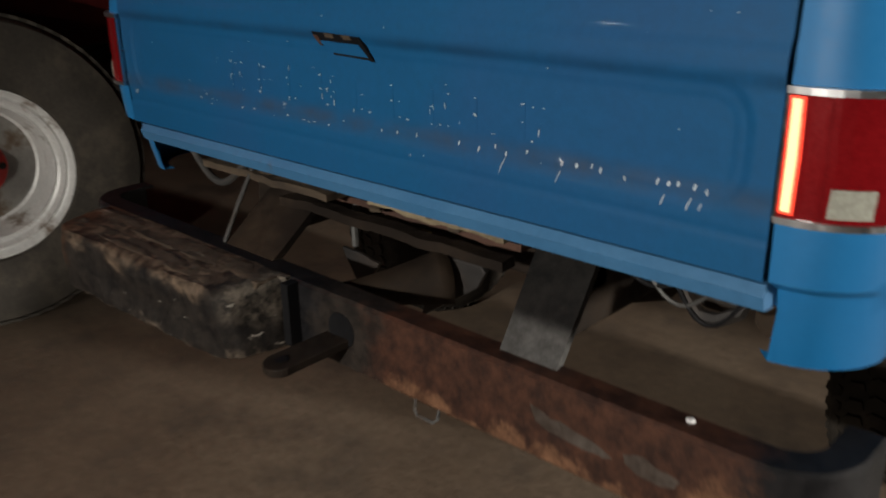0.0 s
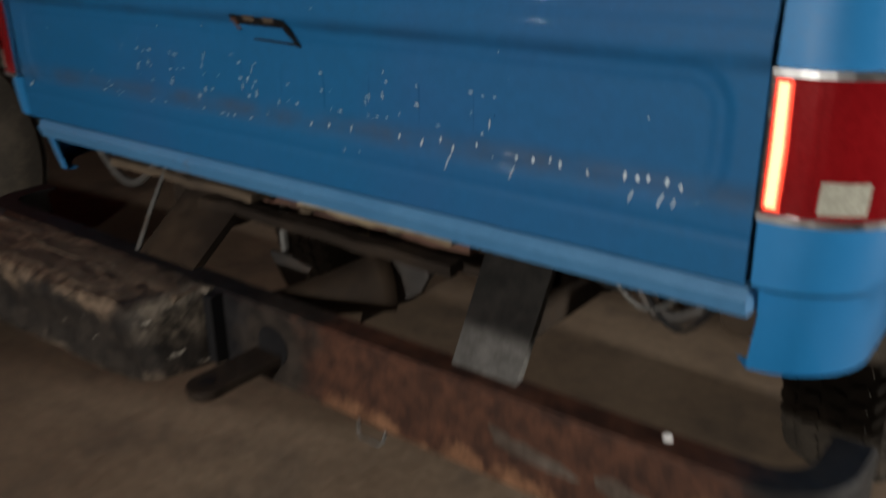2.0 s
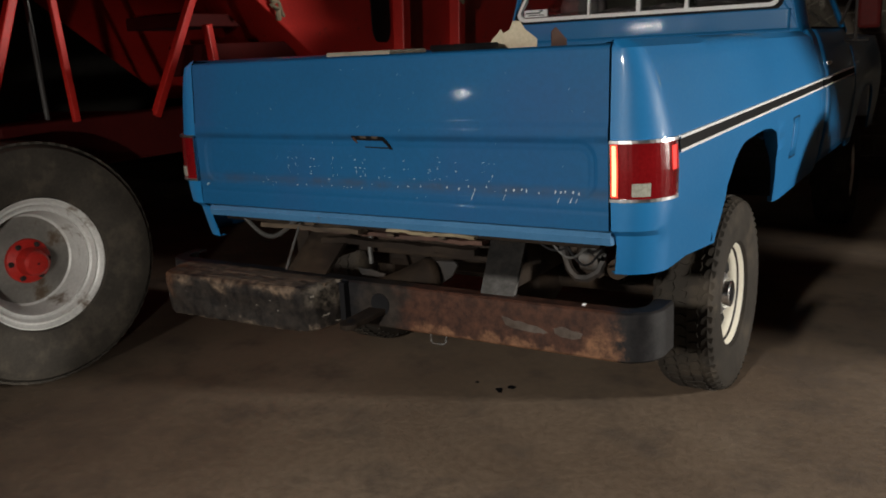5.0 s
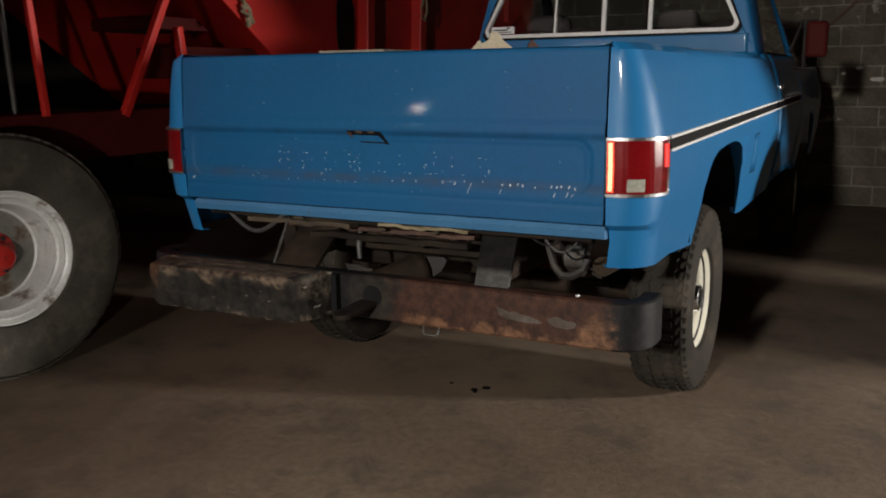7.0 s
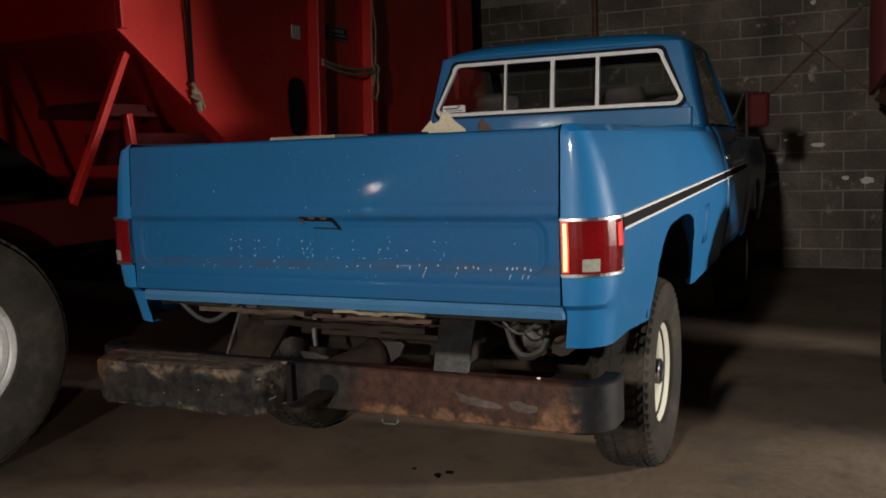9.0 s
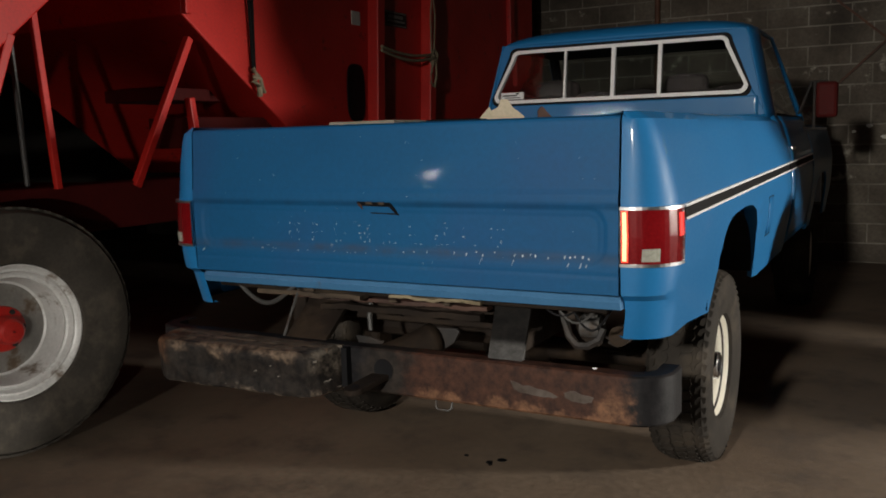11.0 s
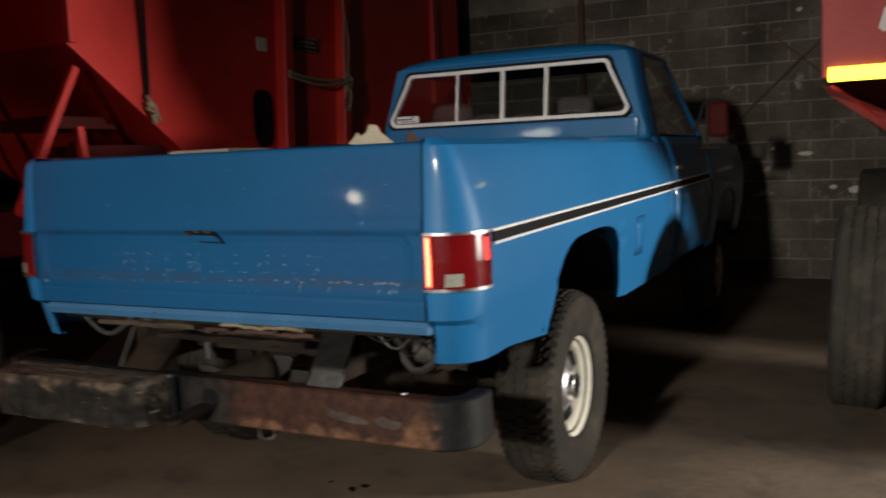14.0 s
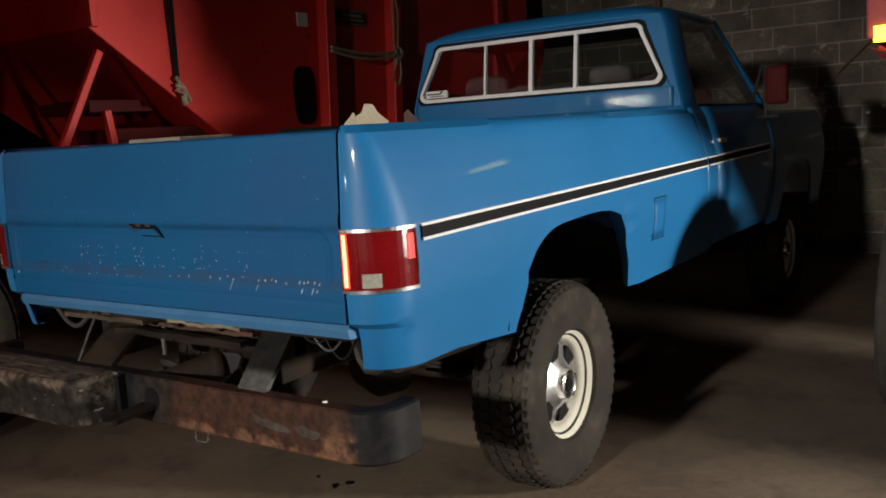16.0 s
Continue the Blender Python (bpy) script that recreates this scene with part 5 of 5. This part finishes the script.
farm_wheel(wagon, (-2.06, 0.0, 0.565), -10, 0.56, 0.34, 0.305, SILVER, RED)
farm_wheel(wagon, (-3.9, -0.03, 0.56), 180, 0.55, 0.34, 0.30, SILVER, RED)
farm_wheel(wagon, (-2.4, 4.9, 0.56), 0, 0.55, 0.34, 0.30, SILVER, RED)
farm_wheel(wagon, (-3.9, 4.9, 0.56), 180, 0.55, 0.34, 0.30, SILVER, RED)
part("axle", boxed(-3.9, -2.1, -0.1, 0.05, 0.49, 0.63), OLDSTEEL, wagon, bevel=0.01)
part("axle", boxed(-3.9, -2.4, 4.85, 4.98, 0.49, 0.63), OLDSTEEL, wagon, bevel=0.01)
for y in (-0.03, 4.9):
    part("axle_post", boxed(-2.50, -2.3, y - 0.08, y + 0.08, 0.6, 0.98), OLDSTEEL, wagon, bevel=0.01)

cord = thing("hanging_cord", "dark doubled cord with a pale knot on the red hopper", "cord")
bm = bmesh.new()
for dy in (-0.018, 0.018):
    tube(bm, [(WX + 0.02, 1.90 + dy, 3.3), (WX + 0.025, 1.91 + dy, 2.4), (WX + 0.02, 1.915 + dy * 0.4, 1.82)], 0.010, 6)
part("cord", bm, BLACK, cord, smooth=True)
bm = bmesh.new()
tube(bm, [(WX + 0.03, 1.89, 1.85), (WX + 0.05, 1.92, 1.80), (WX + 0.03, 1.90, 1.77), (WX + 0.05, 1.93, 1.74), (WX + 0.03, 1.95, 1.68)], 0.020, 7)
tube(bm, [(WX + 0.04, 1.88, 1.80), (WX + 0.06, 1.93, 1.785), (WX + 0.04, 1.97, 1.73), (WX + 0.04, 1.99, 1.70)], 0.012, 7)
part("knot", bm, ROPE, cord, "pale frayed knot", smooth=True)
tie = thing("rope", "tan rope tied across the ladder rails", "rope")
bm = bmesh.new()
for dz in (0.0, 0.028):
    tube(bm, [(WX + 0.115, 3.30 + 0.86 * t, 2.06 + dz - 0.05 * math.sin(math.pi * t) * (1 - dz * 9)) for t in steps(0, 1, 12)], 0.013, 7)
for r in (0.045, 0.06):
    tube(bm, [(WX + 0.115 + 0.01 * math.sin(3 * a), 4.13 + 0.8 * r * math.cos(a), 2.055 + r * math.sin(a)) for a in steps(0, 2 * math.pi, 14)], 0.014, 7)
tube(bm, [(WX + 0.13, 4.10, 2.03), (WX + 0.14, 4.03, 1.92), (WX + 0.14, 4.02, 1.84), (WX + 0.14, 4.08, 1.81), (WX + 0.14, 4.12, 1.90), (WX + 0.13, 4.13, 2.02)], 0.010, 7)
tube(bm, [(WX + 0.12, 4.12, 2.08), (WX + 0.13, 4.14, 2.4), (WX + 0.13, 4.08, 2.7), (WX + 0.12, 4.0, 3.2)], 0.007, 6)
tube(bm, [(WX + 0.12, 4.08, 2.08), (WX + 0.13, 4.06, 2.4), (WX + 0.13, 4.10, 2.62)], 0.006, 6)
part("cord", bm, ROPE, tie, smooth=True)

# ---- the second wagon, red box on green running gear ----
cart = thing("feed_wagon", "faded red wagon on a green running gear", "farm wagon")
FY = 2.30
bm = bmesh.new()
part("front_panel", boxed(1.78, 4.2, FY, FY + 0.05, 1.682, 3.2), PINKRED, cart, "faded red front panel", bevel=0.01)
part("side_panel", boxed(1.78, 1.82, FY + 0.05, 5.6, 1.682, 3.2), PINKRED, cart, "faded red side panel", bevel=0.008)
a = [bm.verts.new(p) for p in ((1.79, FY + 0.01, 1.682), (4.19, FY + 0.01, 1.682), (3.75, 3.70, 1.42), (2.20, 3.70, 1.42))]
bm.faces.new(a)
# the shade under the box is put into this slope's dark red
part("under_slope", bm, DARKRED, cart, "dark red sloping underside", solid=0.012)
bm = bmesh.new()
bm.faces.new([bm.verts.new(p) for p in ((1.785, FY + 0.012, 1.652), (2.245, 2.86, 1.435), (2.25, 2.87, 1.285), (1.81, 2.45, 1.61))])
part("slope_flange", bm, PINKRED, cart, "pale red flange", solid=0.01)
bm = bmesh.new()
bm.faces.new([bm.verts.new(p) for p in ((1.82, FY + 0.06, 1.65), (1.82, 5.6, 1.65), (2.9, 5.0, 1.0), (2.32, 3.05, 1.28))])
part("under_slope", bm, RED, cart, "dark red sloping side", solid=0.012)
bm = bmesh.new()
prism(bm, [(2.235, 1.437), (2.56, 1.437), (2.575, 0.93), (2.62, 0.82), (2.355, 0.82), (2.335, 0.95)], Matrix(((1, 0, 0, 0), (0, 0, -1, 2.92), (0, 1, 0, 0), (0, 0, 0, 1))), 0.04)
part("leg_panel", bm, PINKRED, cart, "faded red leg plate", bevel=0.006)
# unseen plate, cut to throw the shadow edge on the truck door
part("door_shade_plate", prism(bmesh.new(), [(2.40, 1.40), (2.86, 1.13), (3.28, 0.88), (5.2, 0.88), (5.2, 3.2), (2.40, 3.2)], Matrix(((0, 0, 1, 3.58), (1, 0, 0, 0), (0, 1, 0, 0), (0, 0, 0, 1))), 0.03), DARKRED, cart, "unseen dark red plate added to shade the truck door")
# added box: stops the yard light at the streak's far edge
part("streak_stop_box", boxed(2.5, 3.55, 3.87, 5.2, 0.30, 0.90), DARKRED, cart, "dark red box added to bound the light streak on the floor", bevel=0.02)
# added box: keeps the yard light off the cab
part("cab_shade_box", boxed(2.42, 3.7, 3.62, 5.0, 0.90, 1.56), DARKRED, cart, "dark red box added to shade the truck cab", bevel=0.02)
part("cross_bar", boxed(2.30, 3.9, 2.98, 3.10, 0.86, 0.96), PINKRED, cart, bevel=0.008)
part("post", boxed(2.50, 2.56, 2.95, 3.02, 0.62, 0.84), GREYSTEEL, cart, bevel=0.008)
part("post", boxed(2.58, 2.68, 2.96, 3.04, 0.60, 0.84), RUST, cart, bevel=0.008)
part("axle_beam", boxed(2.12, 4.0, 2.86, 3.06, 0.52, 0.66), GREEN, cart, "green axle beam", bevel=0.02)
part("axle_beam", boxed(2.14, 2.42, 2.88, 3.04, 0.37, 0.52), GREEN, cart, "green axle bracket", bevel=0.02)
part("reach_bar", boxed(2.9, 3.05, 3.0, 6.2, 0.5, 0.64), GREEN, cart, "green reach bar", bevel=0.01)
farm_wheel(cart, (1.953, 2.72, 0.525), 180, 0.515, 0.272, 0.24, PINKRED, OLDSTEEL, lean=-2.5)
farm_wheel(cart, (4.1, 2.66, 0.505), 0, 0.50, 0.235, 0.24, PINKRED, OLDSTEEL)
farm_wheel(cart, (2.02, 4.9, 0.585), 180, 0.58, 0.26, 0.24, PINKRED, OLDSTEEL)
farm_wheel(cart, (4.1, 4.9, 0.505), 0, 0.50, 0.235, 0.24, PINKRED, OLDSTEEL)
marker = part("marker_reflector", boxed(1.81, 2.06, FY - 0.022, FY + 0.001, 1.664, 1.730), AMBER, cart, "amber yellow reflector, made to glow", bevel=0.004)
sign = part("sign_plate", prism(bmesh.new(), [(2.06, 1.95), (2.43, 1.955), (2.445, 1.935), (2.40, 1.845), (2.385, 1.838), (2.055, 1.842), (2.035, 1.86)], Matrix(((1, 0, 0, -0.015), (0, 0, -1, FY), (0, 1, 0, 0.035), (0, 0, 0, 1))), 0.008), SIGNPLATE, cart, "pale maker's plate with dark shapes")
for x0, x1, z0, z1 in ((2.09, 2.13, 1.895, 1.925), (2.14, 2.17, 1.89, 1.92), (2.18, 2.22, 1.885, 1.93), (2.235, 2.26, 1.89, 1.92), (2.27, 2.30, 1.89, 1.925), (2.31, 2.36, 1.89, 1.92), (2.13, 2.36, 1.868, 1.876)):
    part("sign_shape", boxed(x0, x1, FY - 0.012, FY - 0.006, z0, z1, m=Matrix.Translation((-0.015, 0, 1.935)) @ Matrix(((1, 0, 0.25, 0), (0, 1, 0, 0), (0, 0, 1, 0), (0, 0, 0, 1))) @ Matrix.Translation((0, 0, -1.9))), BLACK, sign)
# white paint stands in for the lamp's glint on the rivet
part("rivet", lathe(bmesh.new(), [(0, 0.018), (0.008, 0.014), (0.011, 0.002)], 16), WHITE_TRIM, cart, "rivet with its glint painted white", smooth=True).matrix_basis = pose(2.23, FY, 1.745, 0, 0, -90)

# ---- loose things in the bed ----
gb = thing("weathered_board", "weathered grey board sticking above the tailgate", "board")
part("board", boxed(-0.345, -0.06, 0.22, 0.46, 1.425, 1.452, m=Matrix.Translation((0, 0, 0))), GREYBOARD, gb, bevel=0.005)
part("board_support", boxed(-0.30, -0.10, 0.26, 0.42, 0.932, 1.425), UNDER, gb)
cb = thing("cream_board", "broken cream coloured board standing in the bed", "board")
part("board", prism(bmesh.new(), [(-0.11, -0.57), (0.12, -0.57), (0.105, -0.03), (0.05, 0.015), (0.03, 0.05), (-0.005, 0.055), (-0.02, 0.015), (-0.05, 0.0), (-0.06, 0.02), (-0.085, -0.01), (-0.105, -0.03)], Matrix.Translation((-0.15, 1.36, 1.50)) @ Matrix.Rotation(radians(20), 4, "Z") @ Matrix.Rotation(radians(82), 4, "X"), 0.03), BOARD, cb, bevel=0.004)
rb = thing("rusty_board", "rusty brown plate leaning beside the cream board", "board")
part("board", prism(bmesh.new(), [(-0.05, -0.57), (0.04, -0.57), (0.04, -0.04), (-0.01, 0.02), (-0.03, 0.0)], Matrix.Translation((0.02, 1.46, 1.50)) @ Matrix.Rotation(radians(35), 4, "Z") @ Matrix.Rotation(radians(84), 4, "X"), 0.02), RUSTDARK, rb, bevel=0.003)
bk = thing("dark_bucket", "dark blue plastic bucket standing in the bed", "bucket")
part("bucket", lathe(bmesh.new(), [(0.0, 0.001), (0.0, 0.12), (0.50, 0.15), (0.52, 0.158), (0.53, 0.15), (0.51, 0.14), (0.02, 0.11)], 32), BLACK, bk, smooth=True).matrix_basis = pose(-0.30, 1.15, 0.935, 0, -90, 0)

# ---- on the wall ----
for nm, a, b in (("wall_brace", (1.75, 2.62), (0.60, 1.535)), ("wall_brace", (0.86, 2.63), (2.15, 1.50))):
    ob = thing(nm, "thin dark diagonal rod on the block wall", "brace", "crossed rods on the wall")
    part("rod", beam(bmesh.new(), (a[0], WALL_Y - 0.04, a[1]), (b[0], WALL_Y - 0.04, b[1]), 0.026, 0.022), RUST, ob)
ob = thing("wall_pipe", "dark rusty upright pipe on the block wall", "pipe")
part("pipe", tube(bmesh.new(), [(-0.93, WALL_Y - 0.04, 0), (-0.93, WALL_Y - 0.04, 4.6)], 0.03, 10), RUST, ob, smooth=True)
spots = [(1.36, 1.27, 0.14, 0.05), (1.19, 1.385, 0.07, 0.04), (1.62, 0.93, 0.08, 0.05), (1.82, 0.90, 0.16, 0.07), (1.93, 2.0, 0.14, 0.12), (1.05, 1.33, 0.05, 0.03), (1.3, 2.7, 0.06, 0.05)]
rnd = random.Random(5)
for x, z, w, h in spots:
    pts = [(x + w / 2 * rnd.uniform(0.7, 1.1) * math.cos(t), z + h / 2 * rnd.uniform(0.6, 1.1) * math.sin(t)) for t in steps(0, 2 * math.pi, 11)[:-1]]
    ob = thing("plaster_patch", "small ragged white patch on the block wall", "plaster patch", "white patches on the wall")
    part("patch", prism(bmesh.new(), pts, Matrix(((1, 0, 0, 0), (0, 0, -1, WALL_Y - 0.001), (0, 1, 0, 0), (0, 0, 0, 1))), 0.006), PAPER, ob)

# oil drips on the floor
for x, y, r in ((0.036, 0.75, 0.014), (0.075, 0.79, 0.016), (-0.09, 0.78, 0.010), (0.05, 0.73, 0.010)):
    pts = [(x + r * rnd.uniform(0.6, 1.4) * math.cos(t), y + r * rnd.uniform(0.6, 1.4) * math.sin(t)) for t in steps(0, 2 * math.pi, 10)[:-1]]
    ob = thing("oil_spot", "small black oil spot on the floor", "oil spot", "oil spots")
    part("spot", prism(bmesh.new(), pts, Matrix.Identity(4), 0.003), BLACK, ob)

# ---- blocks of the wall ----
BW, BH = 0.40, 0.20
mesh_full = None
for row in range(15):
    for k in range(-10, 11):
        x = k * BW + (BW / 2 if row % 2 else 0)
        if x < -3.6 or x > 3.4 or (row < 6 and x < -2.2):
            continue
        if mesh_full is None:
            bm = bmesh.new()
            box(bm, -BW / 2 + 0.0065, BW / 2 - 0.0065, 0.0, 0.05, -BH / 2 + 0.0075, BH / 2 - 0.0075)
            bmesh.ops.bevel(bm, geom=[e for e in bm.edges if all(q.co.y < 0.01 for q in e.verts)], offset=0.004, segments=1, affect="EDGES")
            first = part("concrete_block", bm, BLOCK, wall_n)
            mesh_full = first.data
            ob = first
        else:
            ob = new("concrete_block", mesh_full)
            ob.parent = wall_n
        ob.location = (x, WALL_Y + rnd.uniform(-0.003, 0.003), BH / 2 + row * BH)
